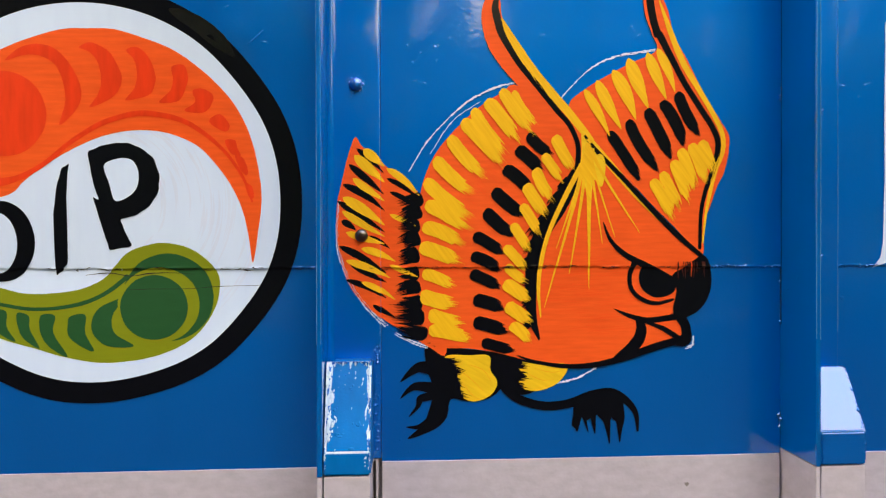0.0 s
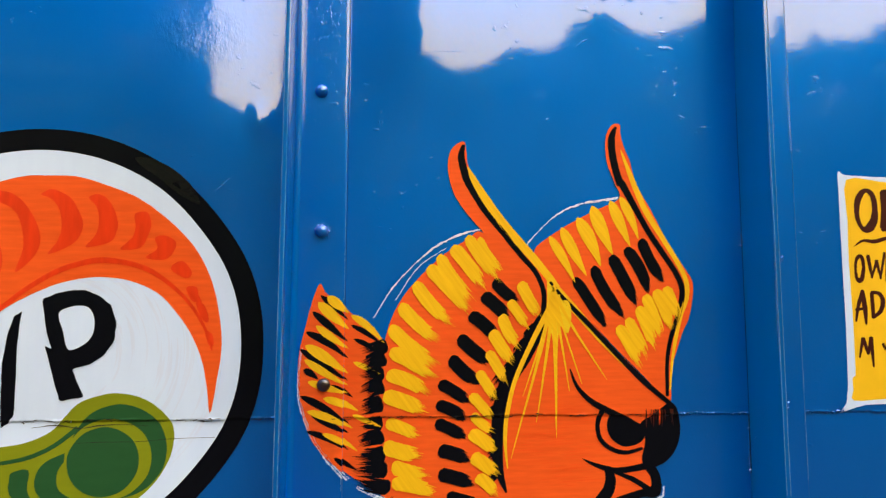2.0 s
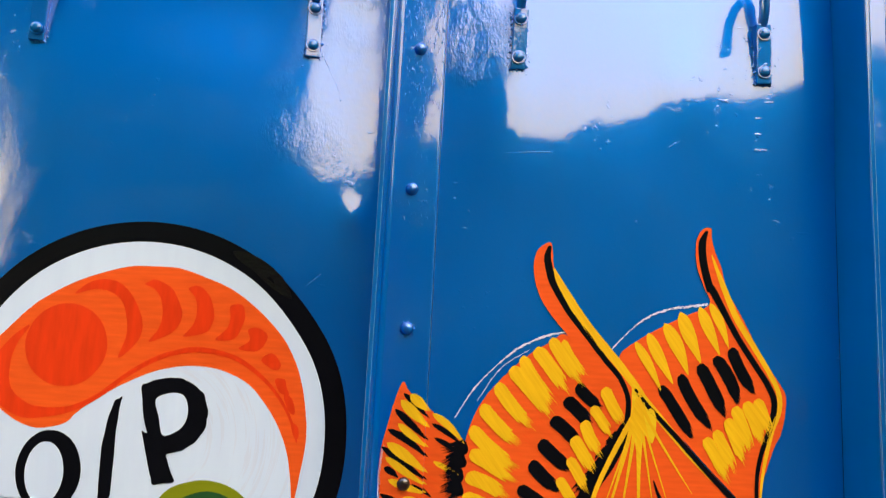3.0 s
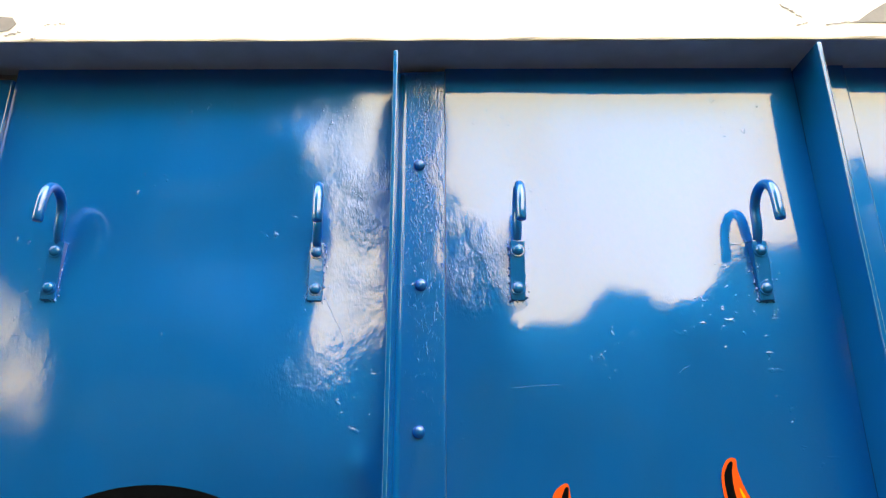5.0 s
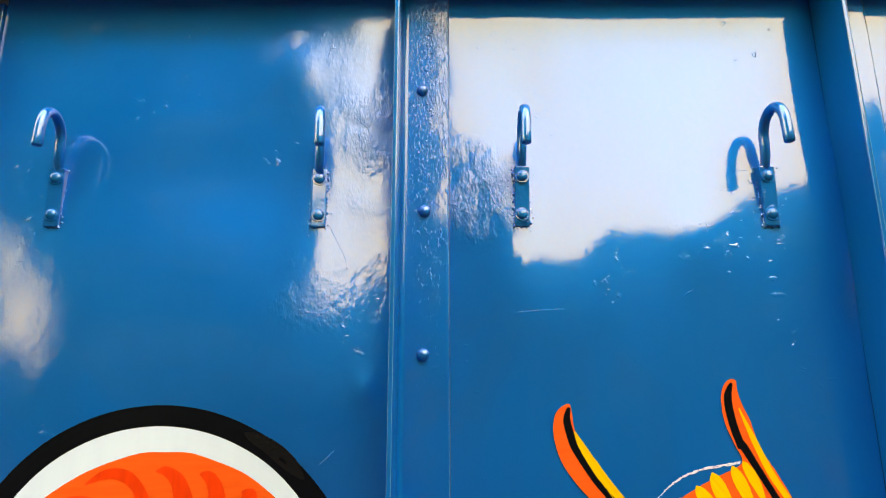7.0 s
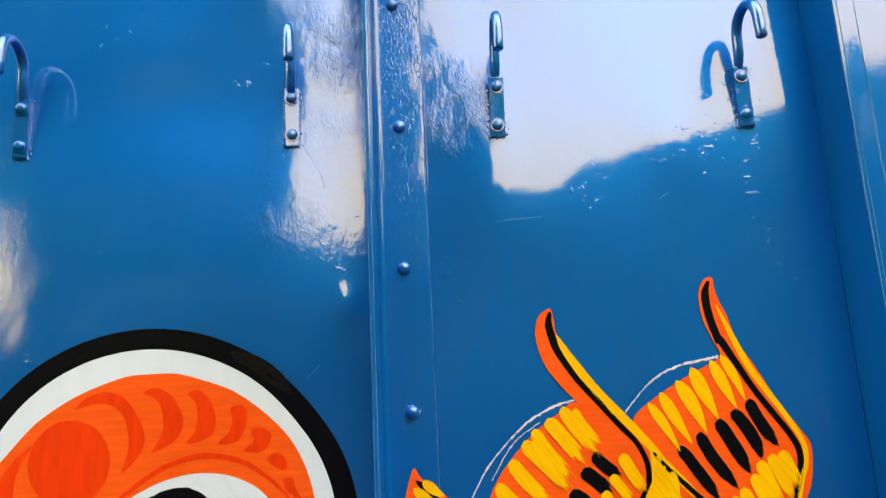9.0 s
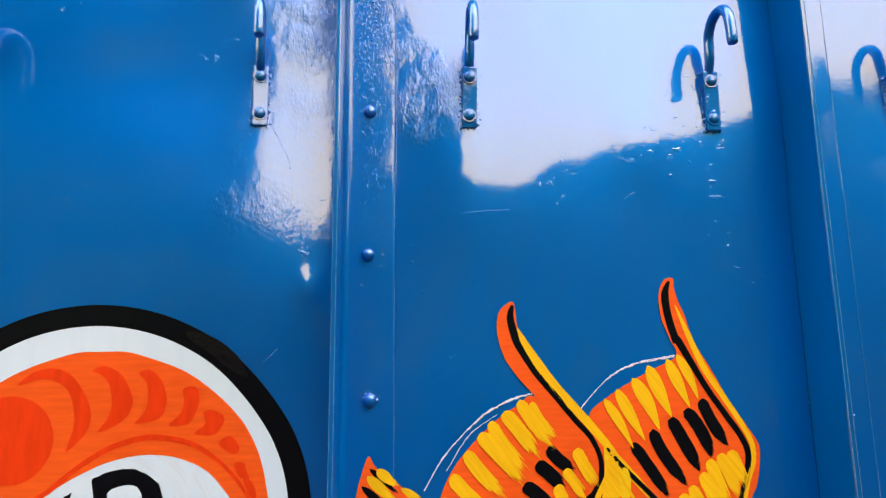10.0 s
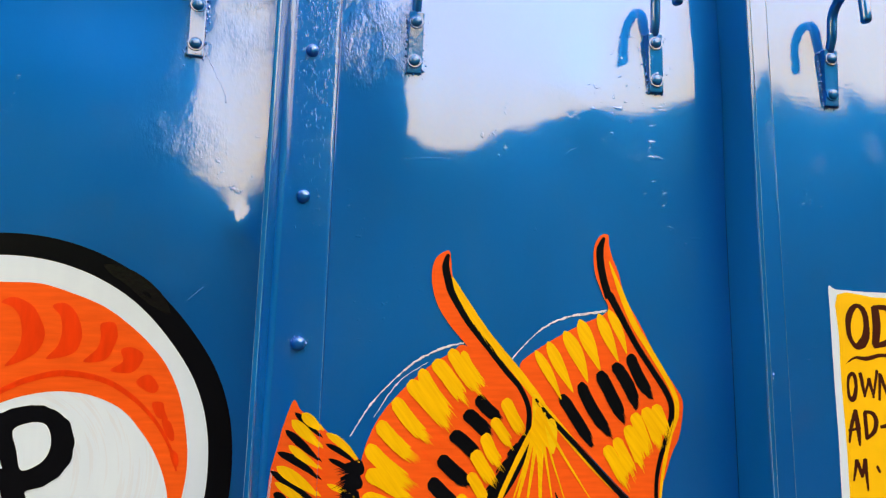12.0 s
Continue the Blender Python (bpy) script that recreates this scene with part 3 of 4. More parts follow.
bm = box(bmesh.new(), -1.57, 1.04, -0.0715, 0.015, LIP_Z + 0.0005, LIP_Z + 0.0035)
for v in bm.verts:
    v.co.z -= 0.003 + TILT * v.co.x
part("soffit", bm, under_shade, rail, "shaded grey underside")



def face_y(z):
    return -0.0735 + (z - LIP_Z - 0.005) * 0.0135 / 0.085


def flake(pts, mat, label):
    bm = bmesh.new()
    bm.faces.new([bm.verts.new((x, face_y(z + 0.003 + 0.0185 * x) - 0.0008, z)) for x, z in pts])
    bm.normal_update()
    bmesh.ops.solidify(bm, geom=list(bm.faces), thickness=0.0006)
    part("bare_patch", bm, mat, rail, label)


flake([(0.436, 2.492), (0.452, 2.496), (0.466, 2.507), (0.48, 2.517), (0.50, 2.53), (0.56, 2.545), (0.60, 2.52), (0.58, 2.493), (0.50, 2.491)], bare, "bare grey patch under lifted paint")
flake([(-0.87, 2.50), (-0.843, 2.508), (-0.836, 2.522), (-0.846, 2.535), (-0.88, 2.54)], bare, "bare grey patch under lifted paint")
for x0, z0, x1, z1, n_bits in ((0.345, 2.532, 0.374, 2.500, 9), (0.36, 2.489, 0.38, 2.492, 4), (0.405, 2.489, 0.44, 2.493, 8), (-0.845, 2.497, -0.82, 2.505, 6), (-0.79, 2.517, -0.75, 2.522, 5), (-0.80, 2.49, -0.79, 2.491, 2)):
    for k in range(n_bits):
        t = (k + random.uniform(-0.3, 0.3)) / n_bits
        x, z, w, h = x0 + (x1 - x0) * t, z0 + (z1 - z0) * t + random.uniform(-0.002, 0.002), random.uniform(0.001, 0.0035), random.uniform(0.0006, 0.0018)
        flake([(x - w, z), (x - 0.3 * w, z + h), (x + w, z + 0.4 * h), (x + 0.5 * w, z - h)], bare, "small paint chip")


# ---- rope hooks ----
def rope_hook(x, z, turn, lean, wedge, label):
    ob = thing("rope_hook", x, surf(x, z + 0.02) - 0.0005, z, label, "rope hook", "rope hooks on the wall")
    ob.rotation_euler = (0, radians(lean), radians(turn))
    bm = box(bmesh.new(), -0.0105, 0.0105, -0.0065, 0.004, -0.017, 0.069, 0.002)
    for v in bm.verts:  # front tilted down so the plate reflects trees, not sky, to the camera
        if v.co.y < 0:
            v.co.y -= wedge * (v.co.z + 0.005)
    part("plate", bm, blue, ob)
    path = [(0, -0.0055, 0.064), (0, -0.0085, 0.071), (0, -0.0130, 0.082), (0, -0.0155, 0.096)]
    radii = [0.0056, 0.0062, 0.0066, 0.0068]
    for i in range(13):
        a = math.pi * i / 12
        path.append((0, -0.047 + 0.031 * math.cos(a), 0.104 + 0.033 * math.sin(a)))
        radii.append(0.0069)
    path += [(0, -0.0785, 0.090), (0, -0.079, 0.0775), (0, -0.079, 0.0755)]
    radii += [0.0069, 0.0069, 0.0060]
    part("rod", tube(bmesh.new(), path, radii, 16), blue, ob, smooth=True)

    place = Matrix.Translation(ob.location) @ ob.rotation_euler.to_matrix().to_4x4()

    def drips(px, pz):
        away = max(abs(px - x) - 0.0105, z - 0.017 - pz, pz - z - 0.069, 0.0)
        return 0.0056 * (lumps(px, pz, 2, 380) - 0.60 + 0.85 * math.exp(-away / 0.0035))

    crust = skin(x - 0.024, x + 0.024, z - 0.032, z + 0.075, 0.0012, surf, drips, (0, 0, 0))
    bmesh.ops.transform(crust, matrix=place.inverted(), verts=crust.verts)
    part("paint_crust", crust, blue, ob, smooth=True)
    for bz in (0.0, 0.054):
        by = -0.0066 - wedge * (bz + 0.005)
        bolt = part("bolt", dome(bmesh.new(), 0, by - 0.0002, bz, 0.0080, 0.0052), blue_satin, ob, smooth=True)
        part("washer", tube(bmesh.new(), [(0, by + 0.0002, bz), (0, by - 0.0012, bz)], [0.0102, 0.0098], 16), blue, bolt)
    return ob


rope_hook(-0.738, 2.109, 10, 1, 0.08, "blue painted steel rope hook, slightly tilted, in the roundel bay")
rope_hook(-0.353, 2.103, 12, -1, 0.0, "blue painted steel rope hook beside the riveted rib")
rope_hook(-0.066, 2.102, 0, 1, 0.10, "blue painted steel rope hook above the winged motif")
rope_hook(0.277, 2.099, 0, -1.5, 0.07, "blue painted steel rope hook near the bare rib")
rope_hook(0.548, 2.098, 0, 0, 0.05, "blue painted steel rope hook above the yellow notice")

# ---- painted decoration ----
ORIGIN = {}


def decoration(name, x, z, label, category):
    ob = thing(name, x, 0, z, label, category)
    ORIGIN[ob.name] = (x, z)
    return ob


def curve_through(pts, per=6, closed=True):
    out, n = [], len(pts)
    for i in range(n if closed else n - 1):
        if closed:
            p0, p1, p2, p3 = (Vector(pts[(i + k) % n]) for k in (-1, 0, 1, 2))
        else:
            p0, p1, p2, p3 = (Vector(pts[min(max(i + k, 0), n - 1)]) for k in (-1, 0, 1, 2))
        for s in range(per):
            t = s / per
            out.append(0.5 * (2 * p1 + (p2 - p0) * t + (2 * p0 - 5 * p1 + 4 * p2 - p3) * t * t + (3 * p1 - p0 - 3 * p2 + p3) * t ** 3))
    if not closed:
        out.append(Vector(pts[-1]))
    return out


def coat_of_paint(parent, name, mat, layer, outline):
    """A film of paint inside an outline, in mm from the decoration's origin, that follows the steel beneath it."""
    ox, oz = ORIGIN[parent.name]
    bm = bmesh.new()
    pts = []
    for p in outline:
        if not pts or (Vector(p) - pts[-1]).length > 0.25:
            pts.append(Vector(p))
    if (pts[0] - pts[-1]).length <= 0.25:
        pts.pop()
    bm.faces.new([bm.verts.new((ox + p[0] / 1000, 0, oz + p[1] / 1000)) for p in pts])
    bm.normal_update()
    bmesh.ops.triangulate(bm, faces=bm.faces, ngon_method="EAR_CLIP")

    def cut(co, no, near):
        faces = [f for f in bm.faces if near(f)]
        if faces:
            geom = faces + list({e for f in faces for e in f.edges}) + list({v for f in faces for v in f.verts})
            bmesh.ops.bisect_plane(bm, geom=geom, dist=0.00001, plane_co=co, plane_no=no)

    def span(f, axis):
        c = [v.co[axis] for v in f.verts]
        return min(c), max(c)

    for k in (-7, -5, -3.5, -2.5, -1.5, -0.7, 0, 0.7, 1.5, 2.5, 3.5, 5, 7):
        z = SEAM + k / 1000
        cut((0, 0, z), (0, 0, 1), lambda f: span(f, 2)[0] < z < span(f, 2)[1])
    lo, hi = SEAM - 0.0071, SEAM + 0.0071
    xs = [v.co.x for v in bm.verts]
    x = math.floor(min(xs) / 0.003) * 0.003
    while x < max(xs):
        cut((x, 0, 0), (1, 0, 0), lambda f: span(f, 0)[0] < x < span(f, 0)[1] and span(f, 2)[0] > lo and span(f, 2)[1] < hi)
        x += 0.003
    for k in range(-20, 14):
        cut((0, 0, SEAM + k * 0.03), (0, 0, 1), lambda f: span(f, 2)[0] < SEAM + k * 0.03 < span(f, 2)[1])
    for k in range(-30, 30):
        cut((k * 0.03, 0, 0), (1, 0, 0), lambda f: span(f, 0)[0] < k * 0.03 < span(f, 0)[1])
    for r, w in zip(RIBS, FLANGE):
        for e in (r, r - 0.0011, r + w - 0.0002, r + w + 0.0001, r + w + 0.0012):
            cut((e, 0, 0), (1, 0, 0), lambda f: span(f, 0)[0] < e < span(f, 0)[1])
    for v in bm.verts:
        v.co.y = surf(v.co.x, v.co.z) - 0.0004 - 0.00022 * layer
    bm.normal_update()
    for f in bm.faces:
        if f.normal.y > 0:
            f.normal_flip()
    return part(name, local(bm, (ox, 0, oz)), mat, parent, smooth=True)


def patch(parent, name, mat, layer, pts, smooth=1):
    outline = curve_through(pts, 5) if smooth else curve_through([q for a, b in zip(pts, pts[1:] + pts[:1]) for q in (a, ((a[0] + b[0]) / 2, (a[1] + b[1]) / 2))], 3)
    k = 0.35
    outline = [p + Vector((k * noise.noise((p[0] * 0.2, p[1] * 0.2, 1)), k * noise.noise((p[0] * 0.2, p[1] * 0.2, 7)))) for p in outline]
    return coat_of_paint(parent, name, mat, layer, outline)


def disc(parent, name, mat, layer, x, z, rx, rz, n=64, skew=0.0):
    k = 0.012 * rx
    outline = []
    for i in range(n):
        a = 2 * math.pi * i / n
        w = skew * math.cos(2 * a - 1.5 * math.pi) + k * noise.noise((2.5 * math.cos(a), 2.5 * math.sin(a), x * 0.01))
        outline.append(Vector((x + (rx + w) * math.cos(a), z + (rz + w) * math.sin(a))))
    return coat_of_paint(parent, name, mat, layer, outline)


def stroke(parent, name, mat, layer, pts, widths):
    """A brush stroke through pts; widths at each of them, in mm."""
    line = curve_through(pts, 6, closed=False)
    n = len(line)
    left, right = [], []
    for i, p in enumerate(line):
        way = (line[min(i + 1, n - 1)] - line[max(i - 1, 0)])
        way = way.normalized() if way.length else Vector((1, 0))
        side = Vector((-way[1], way[0]))
        f = i / (n - 1) * (len(widths) - 1)
        j = min(int(f), len(widths) - 2)
        w = max(0.3, widths[j] + (widths[j + 1] - widths[j]) * (f - j)) / 2
        left.append(p + side * (w + 0.25 * noise.noise((p[0] * 0.3, p[1] * 0.3, 2))))
        right.append(p - side * (w + 0.25 * noise.noise((p[0] * 0.3, p[1] * 0.3, 5))))
    w0, w1 = widths[0] / 2, widths[-1] / 2
    start = line[0] - (line[1] - line[0]).normalized() * w0 * 0.5
    end = line[-1] + (line[-1] - line[-2]).normalized() * w1 * 0.5
    return coat_of_paint(parent, name, mat, layer, [start] + left + [end] + right[::-1])


def chalk(parent, pts, widths, seed):
    """A dry, broken chalk line through pts."""
    rnd = random.Random(seed)
    line = curve_through(pts, 12, closed=False)
    n, i = len(line), 0
    while i < n - 2:
        k = min(n - 1, i + rnd.randint(9, 22))
        w = max(0.9, 0.5 * widths[min(len(widths) - 1, int(i / n * len(widths)))])
        for off in (-0.45, 0.45):
            bit = [line[j] + Vector((rnd.gauss(off * w, 0.25), rnd.gauss(off * w, 0.25))) for j in range(i, k + 1)]
            if len(bit) > 1:
                stroke(parent, "chalk_line", white, 2, bit, [w * rnd.uniform(0.15, 1.15) for _ in range(2 * len(bit))])
        i = k


def feathers(parent, name, mat, layer, rows, rag=1.0, blunt=0.12):
    """Loaded brush dabs: a round start that drags out into bristle marks. Rows of x, z, x, z, width, in mm."""
    for x0, z0, x1, z1, w in rows:
        a, b = Vector((x0, z0)), Vector((x1, z1))
        way = b - a
        size = way.length
        way = way / size
        side = Vector((-way[1], way[0]))
        bend = random.uniform(-0.06, 0.06) * size
        at = lambda t, s: a + way * (t * size) + side * (s + bend * math.sin(math.pi * min(t, 1.0)))
        prof = lambda t: w / 2 * min(1.0, 0.25 + 0.75 * (t / blunt) ** 0.5 if t > 0 else 0.25) * (1.0 - 0.16 * max(0, t - 0.6) / 0.4)
        steps = [0.0, 0.02, 0.06, 0.12, 0.2, 0.3, 0.4, 0.5, 0.6, 0.68, 0.74]
        left = [at(t, prof(t) + 0.3 * random.uniform(-1, 1)) for t in steps]
        right = [at(t, -prof(t) + 0.3 * random.uniform(-1, 1)) for t in steps[1:]]
        teeth = max(4, int(w / 2.0))
        tips = []
        for k in range(teeth):
            s = 1 - 2 * (k + 0.5) / teeth
            mid = 1.0 - 0.22 * abs(s) ** 1.5
            tips.append(at(mid + rag * random.uniform(-0.10, 0.14), s * w * 0.42))
            if k < teeth - 1:
                s2 = 1 - 2 * (k + 1) / teeth
                tips.append(at(mid - rag * random.uniform(0.08, 0.24), s2 * w * 0.43))
        coat_of_paint(parent, name, mat, layer, left + tips + right[::-1])


def petals(parent, name, mat, layer, rows):
    """Pointed brush dabs, fullest before the middle. Rows of x, z, x, z, width, in mm."""
    for x0, z0, x1, z1, w in rows:
        a, b = Vector((x0, z0)), Vector((x1, z1))
        side = Vector((z0 - z1, x1 - x0)) * random.uniform(-0.02, 0.05)
        stroke(parent, name, mat, layer, [a, a.lerp(b, 0.33) + side, a.lerp(b, 0.66) + side, b], [w * k for k in (0.10, 0.72, 0.97, 1.0, 0.92, 0.78, 0.55, 0.30, 0.06)])


SKEW = 3.5  # mm by which the hand-drawn circle is longer along its falling diagonal
roundel = decoration("painted_roundel", -0.541, 1.575, "round black-and-white emblem with orange and green leaves on blue steel", "painted emblem")
motif = decoration("painted_motif", 0.05, 1.55, "orange winged motif with yellow and black dabs on blue steel", "painted motif")
sign = decoration("painted_notice", 0.511, 1.65, "yellow hand-lettered notice with white border painted on blue steel", "painted notice")
disc(roundel, "ring", black, 1, 0, 0, 270, 269, 128, SKEW)
# Glossy bumpy patch added on the ring to catch a sheen of sky.
stroke(roundel, "sheen_patch", sheen_black, 1.4, [(r * math.cos(a), r * math.sin(a)) for r, a in ((257, 1.14), (259, 1.0), (258, 0.86), (257, 0.76))], [3, 15, 19, 21, 20, 12, 3])
disc(roundel, "field", white, 2, 0, 0, 242, 242, 128, SKEW)
for k in range(70):  # thin places left by the brush as it went round
    r, a0, a1 = random.uniform(70, 205), random.uniform(-1.1, 0.9), random.uniform(0.3, 0.9)
    stroke(roundel, "brush_mark", grey_white, 2.4, [(20 + r * math.cos(a0 + a1 * i / 4), -10 + r * math.sin(a0 + a1 * i / 4)) for i in range(5)], [0.3, random.uniform(0.5, 3), random.uniform(0.8, 5.5), random.uniform(0.4, 3), 0.3])
for k in range(130):  # thin brush marks over the motif's face, body and tail
    if k < 70:
        a, d = random.uniform(0, 6.283), random.random() ** 0.5
        cx, cz, lean, size = 78 + 66 * d * math.cos(a), -110 + 56 * d * math.sin(a), 0.06, random.uniform(18, 60)
    elif k < 100:
        t = random.uniform(0, 1)
        cx, cz, lean, size = -128 + 90 * t * t + random.uniform(-8, 8), -110 + 210 * t + random.uniform(-6, 6), -0.5 - 0.5 * t, random.uniform(10, 26)
    else:
        cx, cz, lean, size = random.uniform(-262, -200), random.uniform(-60, 60), -0.65, random.uniform(8, 24)
    stroke(motif, "brush_mark", deep_orange, 4.4 if k < 100 else 2.4, [(cx + size * u, cz + lean * size * u - 0.002 * (size * u) ** 2) for u in (-0.5, -0.2, 0.2, 0.5)],
           [0.2, random.uniform(0.3, 1.1), random.uniform(0.3, 1.0), 0.2])
patch(roundel, "leaf", orange, 3, [(-210, 62), (-207, 91), (-185, 118), (-152, 152), (-118, 175), (-83, 192), (-32, 208), (3, 210), (37, 209), (72, 199), (106, 186), (133, 169), (161, 145), (185, 117), (203, 81), (213, 41), (218, -3), (213, -48), (206, -88), (201, -55), (194, -22), (180, 11), (160, 40), (139, 62), (111, 76), (83, 82), (55, 82), (20, 75), (-15, 60), (-51, 39), (-80, 17), (-95, 2), (-123, -6), (-145, -4), (-169, 7), (-194, 27)], 1)
stroke(roundel, "leaf_line", red, 4, [(-156, 124), (-174, 103), (-186, 74), (-182, 38), (-155, 17), (-126, 14), (-90, 20), (-56, 38), (-23, 65), (11, 87), (38, 98), (70, 104), (111, 98), (141, 83), (172, 56), (195, 22), (206, -9)], [3.0, 11.9, 22.4, 25.3, 20.9, 13.4, 7.5, 6.0, 6.0, 6.7, 6.7, 7.5, 6.7, 6.0, 4.5, 3.7, 2.2])
disc(roundel, "leaf_spot", red, 4, -104, 102, 54, 54)
patch(roundel, "leaf_fleck", red, 4, [(-99, 169), (-81, 185), (-60, 190), (-39, 185), (-22, 169), (-9, 145), (-6, 124), (-14, 106), (-34, 88), (-26, 117), (-28, 141), (-36, 162), (-53, 174), (-74, 176)], 1)
patch(roundel, "leaf_fleck", red, 4, [(-7, 186), (3, 192), (13, 191), (30, 181), (42, 160), (45, 146), (39, 130), (25, 119), (4, 111), (15, 128), (19, 145), (16, 166), (6, 180)], 1)
patch(roundel, "leaf_fleck", red, 4, [(51, 183), (65, 187), (79, 175), (87, 154), (86, 140), (78, 127), (49, 120), (60, 135), (64, 153), (61, 171)], 1)
patch(roundel, "leaf_fleck", red, 4, [(108, 163), (123, 165), (128, 151), (125, 137), (115, 120), (91, 118), (105, 133), (109, 147)], 1)
patch(roundel, "leaf_fleck", red, 4, [(133, 133), (146, 136), (159, 127), (154, 112), (143, 105), (122, 108), (136, 119)], 1)
patch(roundel, "leaf_fleck", red, 4, [(159, 102), (169, 103), (179, 90), (174, 82), (164, 85), (153, 94)], 1)
patch(roundel, "leaf_fleck", red, 4, [(173, 71), (185, 71), (188, 61), (192, 51), (181, 53), (175, 61)], 1)
patch(roundel, "leaf_fleck", red, 4, [(185, 51), (195, 48), (201, 33), (199, 26), (191, 33)], 1)
patch(roundel, "leaf_fleck", red, 4, [(197, 15), (206, 11), (208, -3), (202, -3)], 1)
patch(roundel, "leaf", olive, 3, [(-113, -120), (-85, -127), (-50, -127), (-15, -122), (14, -109), (31, -91), (46, -75), (68, -66), (93, -62), (122, -68), (143, -81), (159, -99), (163, -118), (157, -147), (139, -176), (114, -196), (78, -210), (42, -216), (7, -217), (-36, -209), (-71, -198), (-113, -185), (-148, -166), (-172, -134), (-186, -91), (-169, -109), (-144, -118)], 1)
disc(roundel, "leaf_crescent", green, 4, 97, -133, 58, 57)
disc(roundel, "leaf_ring", olive, 5, 85, -143, 52, 49)
disc(roundel, "leaf_spot", green, 6, 79, -146, 43, 42)
stroke(roundel, "leaf_line", green, 4, [(-141, -134), (-113, -141), (-78, -147), (-43, -146), (-8, -139), (21, -125), (46, -105)], [1.5, 4.5, 4.5, 4.5, 5.2, 5.2, 6.0])
patch(roundel, "leaf_fleck", green, 4, [(10, -146), (39, -134), (26, -157), (29, -179), (53, -196), (21, -196), (3, -182), (0, -164)], 1)
patch(roundel, "leaf_fleck", green, 4, [(-27, -157), (-8, -155), (-8, -179), (3, -202), (-15, -195), (-29, -182), (-30, -167)], 1)
patch(roundel, "leaf_fleck", green, 4, [(-64, -156), (-46, -156), (-48, -178), (-30, -209), (-53, -196), (-64, -178)], 1)
patch(roundel, "leaf_fleck", green, 4, [(-93, -152), (-79, -156), (-77, -174), (-65, -198), (-85, -185), (-93, -167)], 1)
patch(roundel, "leaf_fleck", green, 4, [(-127, -147), (-107, -150), (-106, -170), (-95, -189), (-116, -178), (-127, -163)], 1)
patch(roundel, "letter", black, 4, [(0, 54), (16, 62), (34, 66), (51, 66), (68, 59), (82, 47), (89, 25), (87, 3), (75, -15), (59, -26), (39, -32), (44, -47), (52, -66), (25, -71), (19, -55), (13, -33), (5, -4), (12, -6), (7, 10), (4, 25)], 0)
patch(roundel, "letter_hole", white, 5, [(20, 37), (37, 46), (54, 45), (62, 32), (62, 14), (53, 0), (33, -8), (26, 14)], 1)
patch(roundel, "slash", black, 4, [(-24, 39), (-33, 33), (-40, 10), (-45, -26), (-45, -69), (-44, -103), (-36, -98), (-29, -87), (-28, -40), (-28, -4), (-26, 24)], 0)
disc(roundel, "letter", black, 4, -111, -60, 42, 52)
disc(roundel, "letter_hole", white, 5, -116, -62, 25, 39)
for ob, z, x0, x1, count in ((motif, (SEAM - 1.55) * 1000, -235, 225, 52), (roundel, (SEAM - 1.575) * 1000, -60, 262, 34)):
    for k in range(count):
        x, size = random.uniform(x0, x1), random.uniform(3, 16)
        zk = z + 2.5 * noise.noise((ob.location.x * 7 + x * 0.007, 0, 3)) + random.uniform(-2.2, 1.2)
        stroke(ob, "crack", rust, 9.5, [(x, zk), (x + 0.3 * size, zk + random.uniform(-0.9, 0.9)), (x + 0.6 * size, zk + random.uniform(-0.9, 0.9)), (x + size, zk + random.uniform(-1, 1))],
               [0.2, random.uniform(0.4, 1.3), random.uniform(0.3, 1.0), 0.2])
for k in range(16):  # paint that ran and broke off under the joint, over the beak
    x, size = 178 + 47 * random.random(), random.uniform(5, 20)
    stroke(motif, "paint_run", random.choice((deep_orange, brown, brown)), 8.5, [(x, -64), (x + random.uniform(-1.5, 1.5), -66 - 0.5 * size), (x + random.uniform(-1, 3), -68 - size)], [random.uniform(1.2, 3.0), random.uniform(0.8, 2.4), 0.3])
stroke(roundel, "crack", rust, 7, [(44, -123), (78, -122), (121, -122), (164, -119), (214, -118)], [0.4, 0.8, 0.6, 0.7, 0.3])
stroke(roundel, "crack", rust, 7, [(-8, -104), (21, -101), (49, -105), (72, -102), (99, -101), (132, -103)], [0.4, 1.2, 0.7, 1.5, 0.7, 0.3])
patch(sign, "border", white, 1, [(15, 166), (27, 162), (68, 160), (218, 157), (312, 159), (293, -162), (203, -159), (80, -160), (41, -161), (24, -165), (2, -172), (12, -157), (15, -134), (16, -55), (15, 40), (15, 105)], 0)
patch(sign, "field", yellow_field, 2, [(27, 155), (128, 151), (302, 153), (284, -153), (115, -151), (23, -155), (22, -126), (27, -118), (27, -55), (25, 41)], 0)
stroke(sign, "letter", brown, 3, [(67, 112), (65, 98), (59, 88), (52, 84), (46, 87), (41, 98), (40, 111), (42, 125), (48, 136), (55, 140), (62, 136), (66, 126), (67, 112)], [8.6, 11.4, 13.3, 9.6, 5.8, 6.7, 7.7, 9.6, 8.6, 5.8, 7.7, 8.6, 8.6])
stroke(sign, "letter", brown, 3, [(81, 139), (82, 112), (78, 86)], [11.4, 12.4, 10.5])
stroke(sign, "letter", brown, 3, [(78, 138), (97, 138), (111, 125), (113, 105), (99, 91), (76, 84)], [5.8, 7.7, 11.4, 13.3, 9.6, 5.8])
stroke(sign, "flourish", brown, 3, [(34, 60), (47, 68), (64, 67), (85, 72), (107, 70), (133, 65), (169, 71)], [0.7, 3.7, 6.0, 5.2, 4.5, 6.0, 1.5])
